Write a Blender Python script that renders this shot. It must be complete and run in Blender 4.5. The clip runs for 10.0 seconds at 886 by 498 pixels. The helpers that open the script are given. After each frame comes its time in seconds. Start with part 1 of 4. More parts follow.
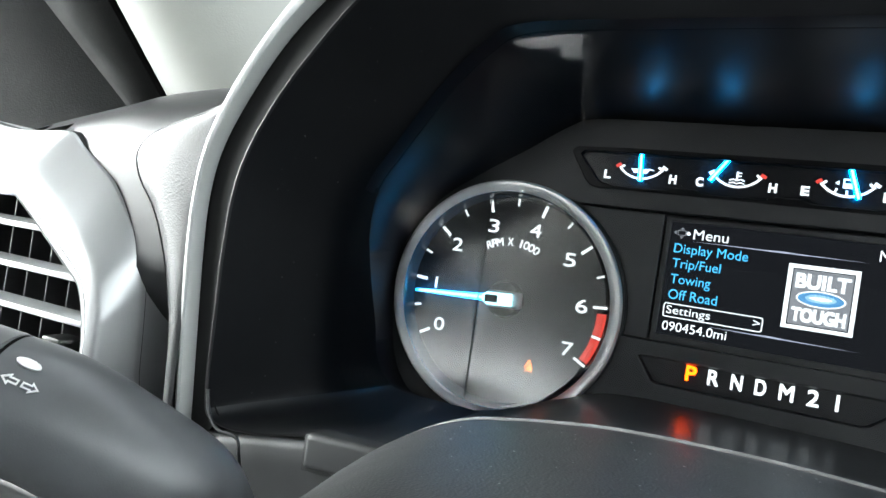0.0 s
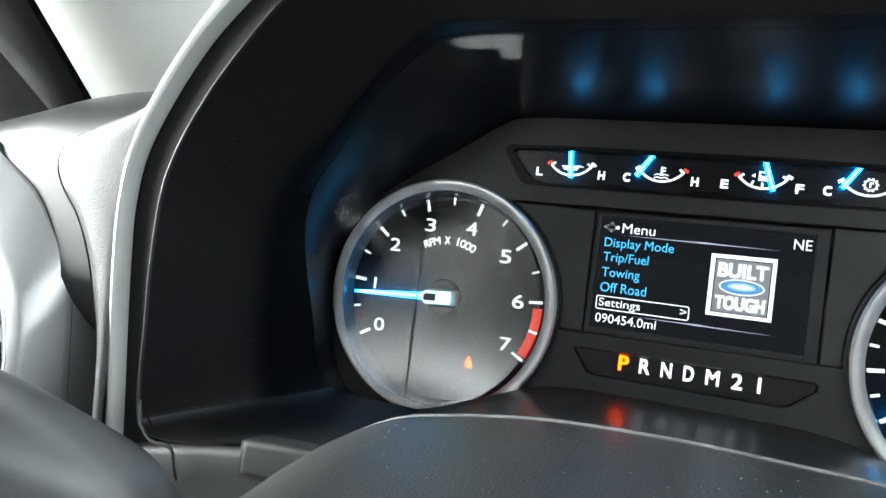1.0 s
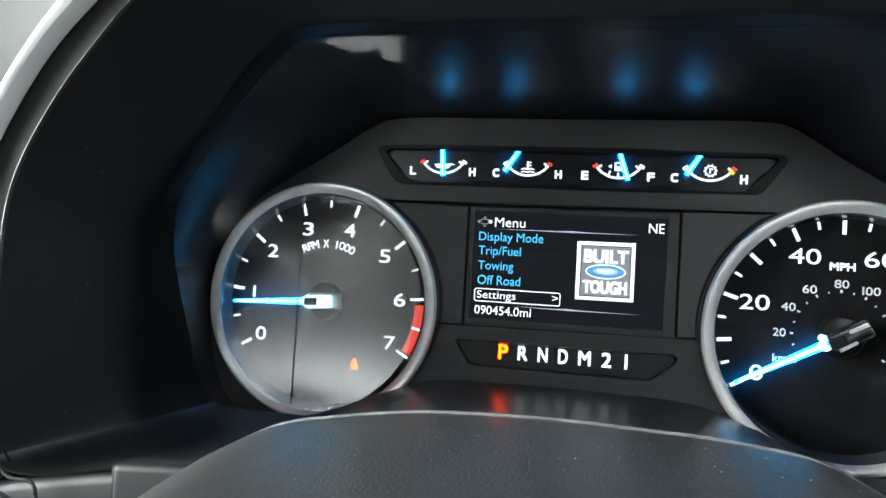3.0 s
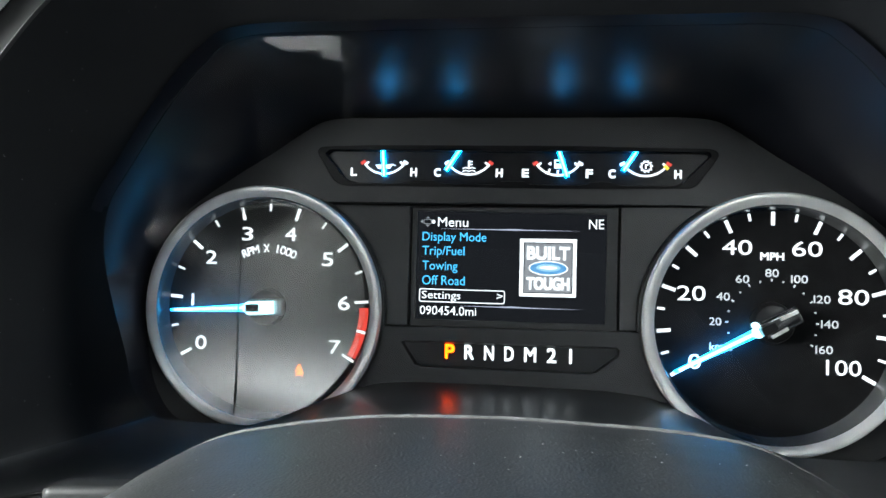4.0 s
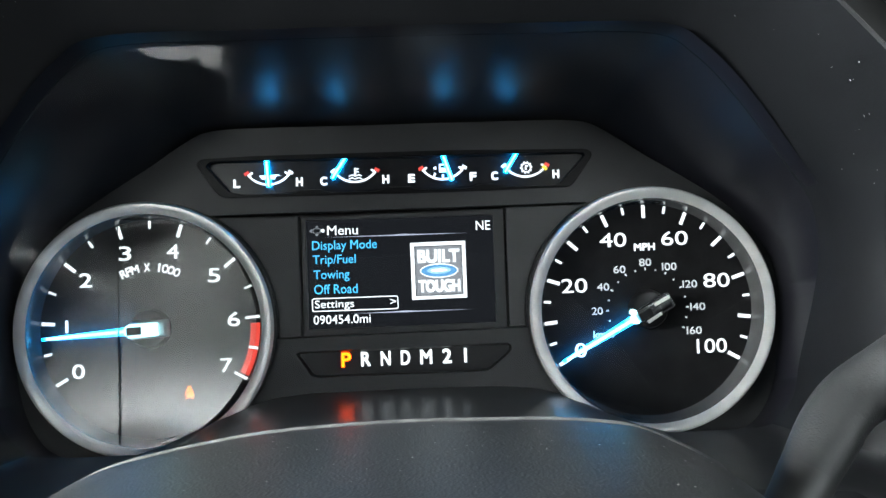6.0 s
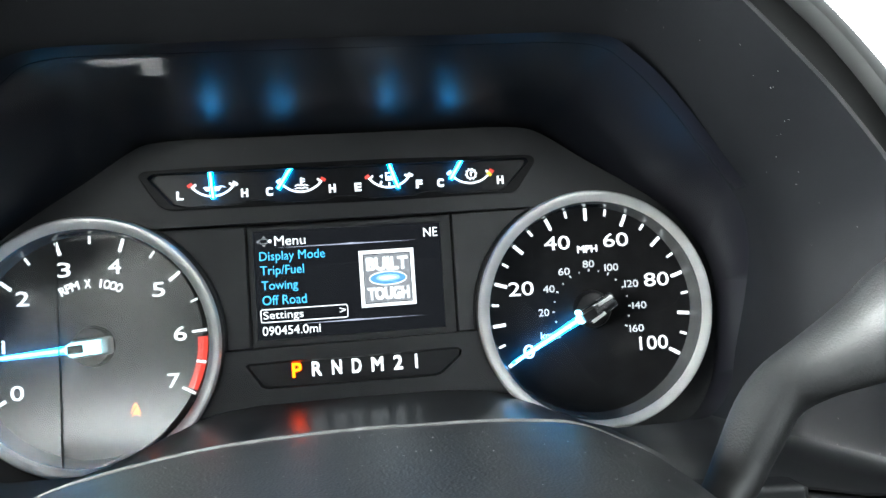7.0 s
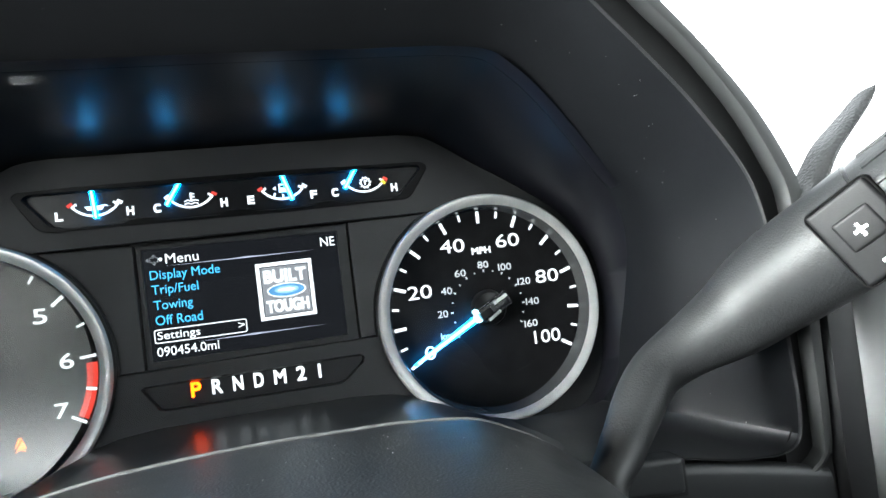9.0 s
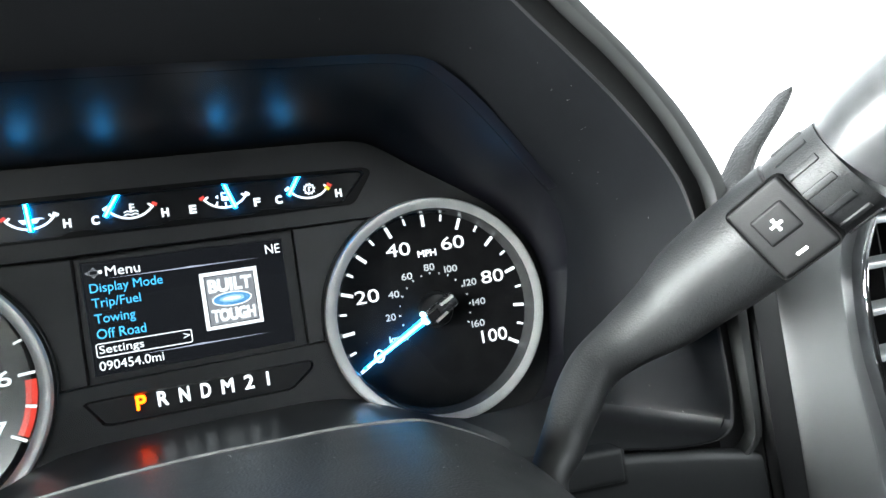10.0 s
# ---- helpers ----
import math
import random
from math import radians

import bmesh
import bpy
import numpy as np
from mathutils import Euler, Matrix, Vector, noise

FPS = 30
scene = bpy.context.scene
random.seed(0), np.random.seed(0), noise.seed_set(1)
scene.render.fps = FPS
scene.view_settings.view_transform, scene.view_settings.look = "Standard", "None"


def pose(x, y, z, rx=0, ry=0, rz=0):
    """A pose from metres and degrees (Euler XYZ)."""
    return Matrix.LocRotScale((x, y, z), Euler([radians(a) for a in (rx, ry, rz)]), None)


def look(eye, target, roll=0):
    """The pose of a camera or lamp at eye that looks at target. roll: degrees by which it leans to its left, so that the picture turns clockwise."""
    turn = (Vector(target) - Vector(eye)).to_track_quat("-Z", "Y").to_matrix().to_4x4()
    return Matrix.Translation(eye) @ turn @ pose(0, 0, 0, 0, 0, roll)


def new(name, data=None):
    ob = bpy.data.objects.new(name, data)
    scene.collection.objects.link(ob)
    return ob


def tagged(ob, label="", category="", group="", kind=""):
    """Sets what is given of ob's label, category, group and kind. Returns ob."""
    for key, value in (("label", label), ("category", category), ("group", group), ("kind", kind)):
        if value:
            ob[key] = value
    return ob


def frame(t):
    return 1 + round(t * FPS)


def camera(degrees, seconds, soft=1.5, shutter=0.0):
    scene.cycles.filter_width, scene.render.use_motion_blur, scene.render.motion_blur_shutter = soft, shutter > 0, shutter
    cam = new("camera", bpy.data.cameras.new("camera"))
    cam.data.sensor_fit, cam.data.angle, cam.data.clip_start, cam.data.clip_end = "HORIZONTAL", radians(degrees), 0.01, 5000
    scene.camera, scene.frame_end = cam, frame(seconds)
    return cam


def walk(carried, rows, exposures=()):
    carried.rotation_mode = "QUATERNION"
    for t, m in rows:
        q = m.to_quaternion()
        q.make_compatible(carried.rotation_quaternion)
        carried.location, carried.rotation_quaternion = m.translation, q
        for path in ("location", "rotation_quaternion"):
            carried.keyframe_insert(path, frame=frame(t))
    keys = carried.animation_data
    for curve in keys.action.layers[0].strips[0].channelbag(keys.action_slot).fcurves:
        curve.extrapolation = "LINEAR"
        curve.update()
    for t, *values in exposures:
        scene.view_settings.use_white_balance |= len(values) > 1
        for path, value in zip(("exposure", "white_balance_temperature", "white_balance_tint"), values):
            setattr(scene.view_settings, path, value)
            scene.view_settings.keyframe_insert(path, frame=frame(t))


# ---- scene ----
cam = camera(68.30, 10.0)
PATH = [
    (0, look((-0.01145, -0.32386, -0.00220), (-0.22257, 0.12938, -0.00254), 8.554)),
    (0.5, look((-0.00838, -0.32326, -0.00203), (-0.20124, 0.13804, 0.00044), 7.740)),
    (1, look((-0.00512, -0.32316, -0.00191), (-0.18071, 0.14497, 0.00337), 6.907)),
    (1.5, look((-0.00194, -0.32250, -0.00204), (-0.16028, 0.15170, 0.00592), 6.050)),
    (2, look((0.00091, -0.32250, -0.00251), (-0.13912, 0.15738, 0.00824), 5.201)),
    (2.5, look((0.00338, -0.32371, -0.00269), (-0.11736, 0.16131, 0.01025), 4.277)),
    (4, look((0.00670, -0.32132, -0.00161), (-0.05499, 0.17463, 0.01355), 1.545)),
    (4.5, look((0.00816, -0.32072, -0.00170), (-0.03504, 0.17715, 0.01450), 0.683)),
    (5, look((0.00935, -0.32082, -0.00184), (-0.01493, 0.17830, 0.01525), -0.227)),
    (5.5, look((0.01022, -0.32187, -0.00188), (0.00575, 0.17779, 0.01614), -1.141)),
    (7, look((0.01393, -0.32765, -0.00012), (0.06405, 0.16945, 0.01937), -3.721)),
    (7.5, look((0.01406, -0.32924, 0.00023), (0.08265, 0.16566, 0.01954), -4.551)),
    (8, look((0.01470, -0.33154, 0.00082), (0.10090, 0.16065, 0.01859), -5.357)),
    (8.5, look((0.01563, -0.33349, 0.00135), (0.11953, 0.15534, 0.01723), -6.120)),
    (9, look((0.01764, -0.33545, 0.00138), (0.13780, 0.14968, 0.01567), -6.938)),
    (9.5, look((0.02027, -0.33819, 0.00154), (0.15565, 0.14297, 0.01407), -7.765)),
    (10, look((0.02298, -0.34168, 0.00195), (0.17356, 0.13500, 0.01206), -8.644)),
]
walk(cam, PATH, exposures=[(0, 3.62, 6200, 3), (5.5, 3.68, 6200, 3), (7.0, 4.0, 6200, 3), (7.5, 4.12, 6200, 3), (8.5, 3.94, 6200, 3), (10, 3.74, 6200, 3)])

SKY = 0.198      # strength of the overcast sky
SUN = 0.10      # soft daylight from the driver's window
GLOW = 0.1      # backlight level
NEEDLE = 16    # glow of the needles
# opening left between the unseen light blockers outside, in cm
BLOCKER_Z, BLOCKER_L = 142.0, -460.0

# ---------------------------------------------------------------- world and light
world = bpy.data.worlds.new("overcast_sky")
world.use_nodes = True
scene.world = world
wn, wl = world.node_tree.nodes, world.node_tree.links
sky = wn.new("ShaderNodeTexSky")
sky.sky_type = "NISHITA"
sky.sun_disc = False
sky.sun_elevation, sky.sun_rotation = radians(17), radians(267)
sky.dust_density, sky.air_density = 4.0, 1.0
pale = wn.new("ShaderNodeHueSaturation")
pale.inputs["Saturation"].default_value = 0.07
wl.new(sky.outputs[0], pale.inputs["Color"])
wl.new(pale.outputs[0], wn["Background"].inputs["Color"])
wn["Background"].inputs["Strength"].default_value = SKY

sun_data = bpy.data.lights.new("sun", "SUN")
sun_data.energy, sun_data.angle, sun_data.color = SUN, radians(40), (1.0, 0.98, 0.95)
sun = new("sun", sun_data)
sun.matrix_world = look((-3.0, -0.15, 0.9), (0, 0, 0))

# ---------------------------------------------------------------- helpers (centimetres)
CM = 0.01


def mesh_of(name, bm, mat, smooth=True):
    bmesh.ops.recalc_face_normals(bm, faces=bm.faces)
    for v in bm.verts:
        v.co *= CM
    me = bpy.data.meshes.new(name)
    for f in bm.faces:
        f.smooth = smooth
    bm.to_mesh(me)
    bm.free()
    me.materials.append(mat)
    if smooth:
        me.set_sharp_from_angle(angle=radians(38))
    return me


def thing(name, label, category, group="", kind="", at=(0, 0, 0)):
    ob = new(name)
    ob.empty_display_size = 0.02
    ob.location = [v * CM for v in at]
    return tagged(ob, label, category, group, kind)


def part(name, bm, mat, parent=None, label="", smooth=True):
    ob = new(name, mesh_of(name, bm, mat, smooth))
    if parent:
        ob.parent = parent
        root = parent
        off = Vector((0, 0, 0))
        while root:
            off += root.location
            root = root.parent
        ob.location = -off
    return tagged(ob, label)


def face_driver(ob):
    """Turn a single sheet so that its front looks at the driver."""
    if ob.data.polygons[0].normal.y > 0:
        ob.data.flip_normals()


def plate(outer, holes=(), y0=-0.3, y1=0.3, bevel=0.0, seg=2):
    """A plate in the xz plane with holes through it, from y0 (front) to y1."""
    bm = bmesh.new()
    edges = []
    for loop in (outer, *holes):
        vs = [bm.verts.new((x, y0, z)) for x, z in loop]
        edges += [bm.edges.new((vs[i], vs[(i + 1) % len(vs)])) for i in range(len(vs))]
    bmesh.ops.triangle_fill(bm, use_beauty=True, use_dissolve=False, edges=edges)
    front = list(bm.faces)
    rim = [e for e in bm.edges if len(e.link_faces) == 1]
    ret = bmesh.ops.extrude_edge_only(bm, edges=rim)
    for g in ret["geom"]:
        if isinstance(g, bmesh.types.BMVert):
            g.co.y = y1
    if bevel:
        bmesh.ops.bevel(bm, geom=rim, offset=bevel, segments=seg, affect="EDGES", profile=0.6)
    return bm


def slab(x0, x1, y0, y1, z0, z1, bevel=0.1, seg=2):
    bm = bmesh.new()
    bmesh.ops.create_cube(bm, size=1)
    for v in bm.verts:
        v.co = Vector(((x0 + x1) / 2 + v.co.x * (x1 - x0), (y0 + y1) / 2 + v.co.y * (y1 - y0), (z0 + z1) / 2 + v.co.z * (z1 - z0)))
    if bevel:
        bmesh.ops.bevel(bm, geom=list(bm.edges), offset=bevel, segments=seg, affect="EDGES", profile=0.6)
    return bm


def loft(loops, closed=True, cap=(False, False)):
    """Skin over rows of 3D points, each row with the same count."""
    bm = bmesh.new()
    rows = [[bm.verts.new(p) for p in loop] for loop in loops]
    n = len(rows[0])
    for a, b in zip(rows, rows[1:]):
        for i in range(n if closed else n - 1):
            j = (i + 1) % n
            bm.faces.new((a[i], a[j], b[j], b[i]))
    if cap[0]:
        bm.faces.new(rows[0])
    if cap[1]:
        bm.faces.new(rows[-1])
    return bm


def lathe(profile, cx, cz, n=96):
    """Rows of (radius, y) turned round an axis along y."""
    return loft([[(cx + r * math.cos(2 * math.pi * i / n), y, cz + r * math.sin(2 * math.pi * i / n)) for i in range(n)] for r, y in profile])


def disc(cx, cz, r, y0, y1, n=96):
    return plate([(cx + r * math.cos(2 * math.pi * i / n), cz + r * math.sin(2 * math.pi * i / n)) for i in range(n)], (), y0, y1)


def smooth_line(points, n, closed=False):
    """Catmull-Rom through points of any size, n samples by arc length."""
    pts = [Vector(p) for p in points]
    m = len(pts)
    fine = []
    for i in range(m if closed else m - 1):
        if closed:
            p0, p1, p2, p3 = pts[i - 1], pts[i], pts[(i + 1) % m], pts[(i + 2) % m]
        else:
            p0, p1, p2, p3 = pts[max(i - 1, 0)], pts[i], pts[i + 1], pts[min(i + 2, m - 1)]
        for k in range(16):
            t = k / 16
            fine.append(0.5 * (2 * p1 + (p2 - p0) * t + (2 * p0 - 5 * p1 + 4 * p2 - p3) * t * t + (3 * p1 - p0 - 3 * p2 + p3) * t**3))
    fine.append(pts[0] if closed else pts[-1])
    run = [0.0]
    for a, b in zip(fine, fine[1:]):
        run.append(run[-1] + (b - a).length)
    out = []
    count = n if closed else n - 1
    k = 0
    for i in range(n):
        want = run[-1] * i / count
        while k < len(run) - 2 and run[k + 1] < want:
            k += 1
        span = run[k + 1] - run[k]
        out.append(fine[k].lerp(fine[k + 1], (want - run[k]) / span if span else 0))
    return out


def tube(points, radii, n=40, rings=48, squash=1.0, cap=True):
    """A round bar along a smooth line, its radius given at each point."""
    line = smooth_line([(*p, r) for p, r in zip(points, radii)], rings)
    loops = []
    side = None
    for i, q in enumerate(line):
        a, b = line[max(i - 1, 0)], line[min(i + 1, rings - 1)]
        ahead = Vector((b[0] - a[0], b[1] - a[1], b[2] - a[2])).normalized()
        if side is None:
            side = ahead.cross(Vector((0, 0, 1))).normalized()
        side = (side - ahead * side.dot(ahead)).normalized()
        up = side.cross(ahead)
        c, r = Vector(q[:3]), q[3]
        loops.append([c + side * r * math.cos(2 * math.pi * k / n) + up * r * squash * math.sin(2 * math.pi * k / n) for k in range(n)])
    return loft(loops, cap=(cap, cap))


def bar(p, q, width, y0, y1):
    """A flat bar from p to q in the xz plane."""
    d = Vector((q[0] - p[0], q[1] - p[1])).normalized()
    s = Vector((-d.y, d.x)) * width / 2
    return plate([(p[0] + s.x, p[1] + s.y), (q[0] + s.x, q[1] + s.y), (q[0] - s.x, q[1] - s.y), (p[0] - s.x, p[1] - s.y)], (), y0, y1)


def arc_band(cx, cz, r0, r1, a0, a1, y0, y1, n=24):
    pts = [(cx + r1 * math.cos(radians(a0 + (a1 - a0) * i / n)), cz + r1 * math.sin(radians(a0 + (a1 - a0) * i / n))) for i in range(n + 1)]
    pts += [(cx + r0 * math.cos(radians(a1 + (a0 - a1) * i / n)), cz + r0 * math.sin(radians(a1 + (a0 - a1) * i / n))) for i in range(n + 1)]
    return plate(pts, (), y0, y1)


def rounded(x0, x1, z0, z1, r, n=6):
    pts = []
    for cx, cz, a in ((x1 - r, z1 - r, 0), (x0 + r, z1 - r, 90), (x0 + r, z0 + r, 180), (x1 - r, z0 + r, 270)):
        pts += [(cx + r * math.cos(radians(a + 90 * i / n)), cz + r * math.sin(radians(a + 90 * i / n))) for i in range(n + 1)]
    return pts


GLYPHS = {}


def letters(text, x0, x1, base, cap, y, bold=0.0, turn=0.0):
    """Flat lettering that faces the driver: from x0 to x1 on the line base, capitals cap high; bold thickens its strokes."""
    def raw(s):
        if s not in GLYPHS:
            cu = bpy.data.curves.new("lettering", "FONT")
            cu.body, cu.resolution_u = s, 4
            ob = bpy.data.objects.new("lettering", cu)
            scene.collection.objects.link(ob)
            bpy.context.view_layer.update()
            me = bpy.data.meshes.new_from_object(ob.evaluated_get(bpy.context.evaluated_depsgraph_get()))
            co = np.array([v.co[:2] for v in me.vertices])
            faces = [tuple(p.vertices) for p in me.polygons]
            bpy.data.meshes.remove(me)
            bpy.data.objects.remove(ob)
            bpy.data.curves.remove(cu)
            GLYPHS[s] = co, faces
        return GLYPHS[s]

    hco = raw("H")[0]
    low, tall = hco[:, 1].min(), hco[:, 1].max() - hco[:, 1].min()
    co, faces = raw(text)
    left, wide = co[:, 0].min(), co[:, 0].max() - co[:, 0].min()
    bm = bmesh.new()
    cx, cz, ca, sa = (x0 + x1) / 2, base + cap / 2, math.cos(radians(turn)), math.sin(radians(turn))
    b = bold
    for k, (dx, dz) in enumerate(((-b, -b), (b, b), (-b, b), (b, -b), (0, 0)) if b else ((0, 0),)):
        vs = []
        for u, v in co:
            px = x0 + b + (u - left) / wide * (x1 - x0 - 2 * b) - cx + dx
            pz = base + b + (v - low) / tall * (cap - 2 * b) - cz + dz
            vs.append(bm.verts.new((cx + px * ca - pz * sa, y - k * 0.002, cz + px * sa + pz * ca)))
        for f in faces:
            try:
                bm.faces.new([vs[i] for i in f])
            except ValueError:
                pass
    return bm


# ---------------------------------------------------------------- materials
def material(name, colour, rough, metal=0.0, grain=0.0, grain_size=0.001, spots=0.0, spot_size=0.02, emit=None, strength=0.0, coat=0.0, cells=False, specular=0.5):
    m = bpy.data.materials.new(name)
    m.use_nodes = True
    n, l = m.node_tree.nodes, m.node_tree.links
    p = n["Principled BSDF"]
    p.inputs["Base Color"].default_value = (*colour, 1)
    p.inputs["Roughness"].default_value = rough
    p.inputs["Metallic"].default_value = metal
    p.inputs["Coat Weight"].default_value = coat
    p.inputs["Specular IOR Level"].default_value = specular
    where = n.new("ShaderNodeNewGeometry").outputs["Position"]
    if spots:
        t = n.new("ShaderNodeTexNoise")
        t.inputs["Scale"].default_value, t.inputs["Detail"].default_value = 1 / spot_size, 5
        l.new(where, t.inputs["Vector"])
        ramp = n.new("ShaderNodeMapRange")
        ramp.inputs["From Min"].default_value, ramp.inputs["From Max"].default_value = 0.3, 0.7
        ramp.inputs["To Min"].default_value, ramp.inputs["To Max"].default_value = 1 - spots, 1 + spots
        l.new(t.outputs[0], ramp.inputs[0])
        mix = n.new("ShaderNodeMix")
        mix.data_type, mix.blend_type = "RGBA", "MULTIPLY"
        mix.inputs[0].default_value = 1
        mix.inputs[6].default_value = (*colour, 1)
        l.new(ramp.outputs[0], mix.inputs[7])
        l.new(mix.outputs[2], p.inputs["Base Color"])
        rr = n.new("ShaderNodeMapRange")
        rr.inputs["From Min"].default_value, rr.inputs["From Max"].default_value = 0.3, 0.7
        rr.inputs["To Min"].default_value, rr.inputs["To Max"].default_value = rough * (1 - spots * 0.4), min(1, rough * (1 + spots * 0.4))
        l.new(t.outputs[0], rr.inputs[0])
        l.new(rr.outputs[0], p.inputs["Roughness"])
    if grain:
        if cells:
            t = n.new("ShaderNodeTexVoronoi")
            t.feature = "SMOOTH_F1"
            t.inputs["Scale"].default_value = 1 / grain_size
            height = t.outputs["Distance"]
        else:
            t = n.new("ShaderNodeTexNoise")
            t.inputs["Scale"].default_value, t.inputs["Detail"].default_value = 1 / grain_size, 2
            height = t.outputs[0]
        l.new(where, t.inputs["Vector"])
        b = n.new("ShaderNodeBump")
        b.inputs["Strength"].default_value, b.inputs["Distance"].default_value = grain, grain_size * 0.35
        l.new(height, b.inputs["Height"])
        l.new(b.outputs[0], p.inputs["Normal"])
    if emit:
        p.inputs["Emission Color"].default_value = (*emit, 1)
        p.inputs["Emission Strength"].default_value = strength * GLOW
    return m


def clear_lens_material(name, rough, ior):
    m = bpy.data.materials.new(name)
    m.use_nodes = True
    n, l = m.node_tree.nodes, m.node_tree.links
    n.remove(n["Principled BSDF"])
    through_it, gloss, mix, f = n.new("ShaderNodeBsdfTransparent"), n.new("ShaderNodeBsdfGlossy"), n.new("ShaderNodeMixShader"), n.new("ShaderNodeFresnel")
    f.inputs["IOR"].default_value = ior
    gloss.inputs["Roughness"].default_value = rough
    l.new(f.outputs[0], mix.inputs[0])
    l.new(through_it.outputs[0], mix.inputs[1])
    l.new(gloss.outputs[0], mix.inputs[2])
    l.new(mix.outputs[0], n["Material Output"].inputs["Surface"])
    return m


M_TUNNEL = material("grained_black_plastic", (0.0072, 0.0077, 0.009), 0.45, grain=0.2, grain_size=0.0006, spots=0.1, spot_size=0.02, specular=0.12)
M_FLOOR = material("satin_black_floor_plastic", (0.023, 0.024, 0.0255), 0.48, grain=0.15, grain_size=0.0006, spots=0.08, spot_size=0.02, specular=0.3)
# lining plastic in a lighter copy, for the soft highlight along the floor
M_TUNNEL_FLOOR_LIT = material("tunnel_floor_lit", (0.016, 0.0165, 0.018), 0.4, grain=0.12, grain_size=0.0006, spots=0.08, spot_size=0.02, specular=0.6)
M_EDGE = material("worn_edge_plastic", (0.035, 0.036, 0.038), 0.28, spots=0.15, spot_size=0.004)
# far paler than the shroud: the highlight on its crest, put into colour
M_CREST_HIGHLIGHT = material("crest_highlight_plastic", (0.13, 0.132, 0.135), 0.32, spots=0.3, spot_size=0.006)
M_HUMP = material("smooth_black_plastic", (0.0125, 0.013, 0.0145), 0.32, grain=0.06, grain_size=0.0006, spots=0.05, spot_size=0.01, specular=0.95)
M_HOUSING = material("satin_black_plastic", (0.0055, 0.0055, 0.0078), 0.34, grain=0.04, grain_size=0.0004, spots=0.03, spot_size=0.03, specular=0.25)
M_PANEL = material("charcoal_cluster_plastic", (0.041, 0.042, 0.044), 0.42, grain=0.25, grain_size=0.0004, spots=0.1, spot_size=0.015)
M_BLOCK = material("grey_cluster_plastic", (0.061, 0.062, 0.064), 0.48, grain=0.25, grain_size=0.0004, spots=0.1, spot_size=0.015)
M_WINDOW = material("gloss_black_window", (0.012, 0.012, 0.013), 0.25, spots=0.2, spot_size=0.01, specular=0.3)
M_WELL = material("gloss_black_well", (0.006, 0.006, 0.007), 0.3, spots=0.1, spot_size=0.008, specular=0.14)
M_SHIFT = material("satin_indicator_window", (0.021, 0.0215, 0.023), 0.36, grain=0.1, grain_size=0.0004, spots=0.1, spot_size=0.012)
M_DIAL = material("matt_black_dial", (0.016, 0.016, 0.017), 0.55, grain=0.1, grain_size=0.0003, spots=0.2, spot_size=0.01, specular=0.08)
M_RING = material("satin_silver_ring", (0.92, 0.92, 0.91), 0.3, metal=0.5, grain=0.05, grain_size=0.0004, spots=0.1, spot_size=0.01)
M_CONE = material("satin_grey_cone", (0.13, 0.13, 0.13), 0.24, metal=0.4, spots=0.08, spot_size=0.01)
M_CHROME = material("chrome", (0.75, 0.76, 0.78), 0.08, metal=1.0, spots=0.15, spot_size=0.01)
M_HUB = material("hub_black", (0.01, 0.01, 0.011), 0.3, spots=0.1, spot_size=0.01)
M_WHITE = material("backlit_white", (0.6, 0.6, 0.6), 0.5, emit=(0.93, 0.97, 1.0), strength=1.3)
M_DIM = material("backlit_small_white", (0.5, 0.5, 0.5), 0.5, emit=(0.9, 0.95, 1.0), strength=0.6)
M_RED = material("backlit_red", (0.5, 0.05, 0.04), 0.5, emit=(0.9, 0.07, 0.045), strength=0.75)
M_YELLOW = material("backlit_yellow", (0.5, 0.4, 0.02), 0.5, emit=(1.0, 0.75, 0.05), strength=0.9)
M_AMBER = material("backlit_amber", (0.5, 0.15, 0.02), 0.5, emit=(1.0, 0.17, 0.01), strength=2.2)
M_PARK = material("backlit_park", (0.6, 0.3, 0.02), 0.5, emit=(1.0, 0.054, 0.0), strength=11)
M_NEEDLE = material("lit_blue_needle", (0.3, 0.6, 0.7), 0.4, emit=(0.015, 0.36, 1.0), strength=NEEDLE)
M_GAUGE_NEEDLE = material("lit_blue_gauge_needle", (0.3, 0.6, 0.7), 0.4, emit=(0.012, 0.36, 1.0), strength=25)
M_NEEDLE_CORE = material("lit_needle_core", (0.6, 0.8, 0.85), 0.4, emit=(0.38, 0.9, 1.0), strength=3.4)
M_SCREEN = material("display_glass", (0.004, 0.004, 0.005), 0.16, emit=(0.5, 0.55, 0.7), strength=0.014, specular=0.3)
M_TXT_WHITE = material("display_white", (0.3, 0.3, 0.3), 0.5, emit=(0.92, 0.96, 1.0), strength=1.2)
M_TXT_BLUE = material("display_blue", (0.1, 0.2, 0.3), 0.5, emit=(0.08, 0.54, 0.98), strength=1.2)
M_LOGO_GREY = material("display_grey", (0.2, 0.2, 0.2), 0.5, emit=(0.24, 0.25, 0.28), strength=0.8)
M_LOGO_BLUE = material("display_logo_blue", (0.1, 0.2, 0.3), 0.5, emit=(0.10, 0.32, 0.62), strength=0.9)
M_LOGO_PALE = material("display_pale_blue", (0.2, 0.3, 0.35), 0.5, emit=(0.35, 0.62, 0.80), strength=0.9)
M_GLOW_LINE = material("display_line", (0.2, 0.2, 0.25), 0.5, emit=(0.55, 0.58, 0.75), strength=0.8)
M_LENS = clear_lens_material("clear_lens", 0.015, 1.42)
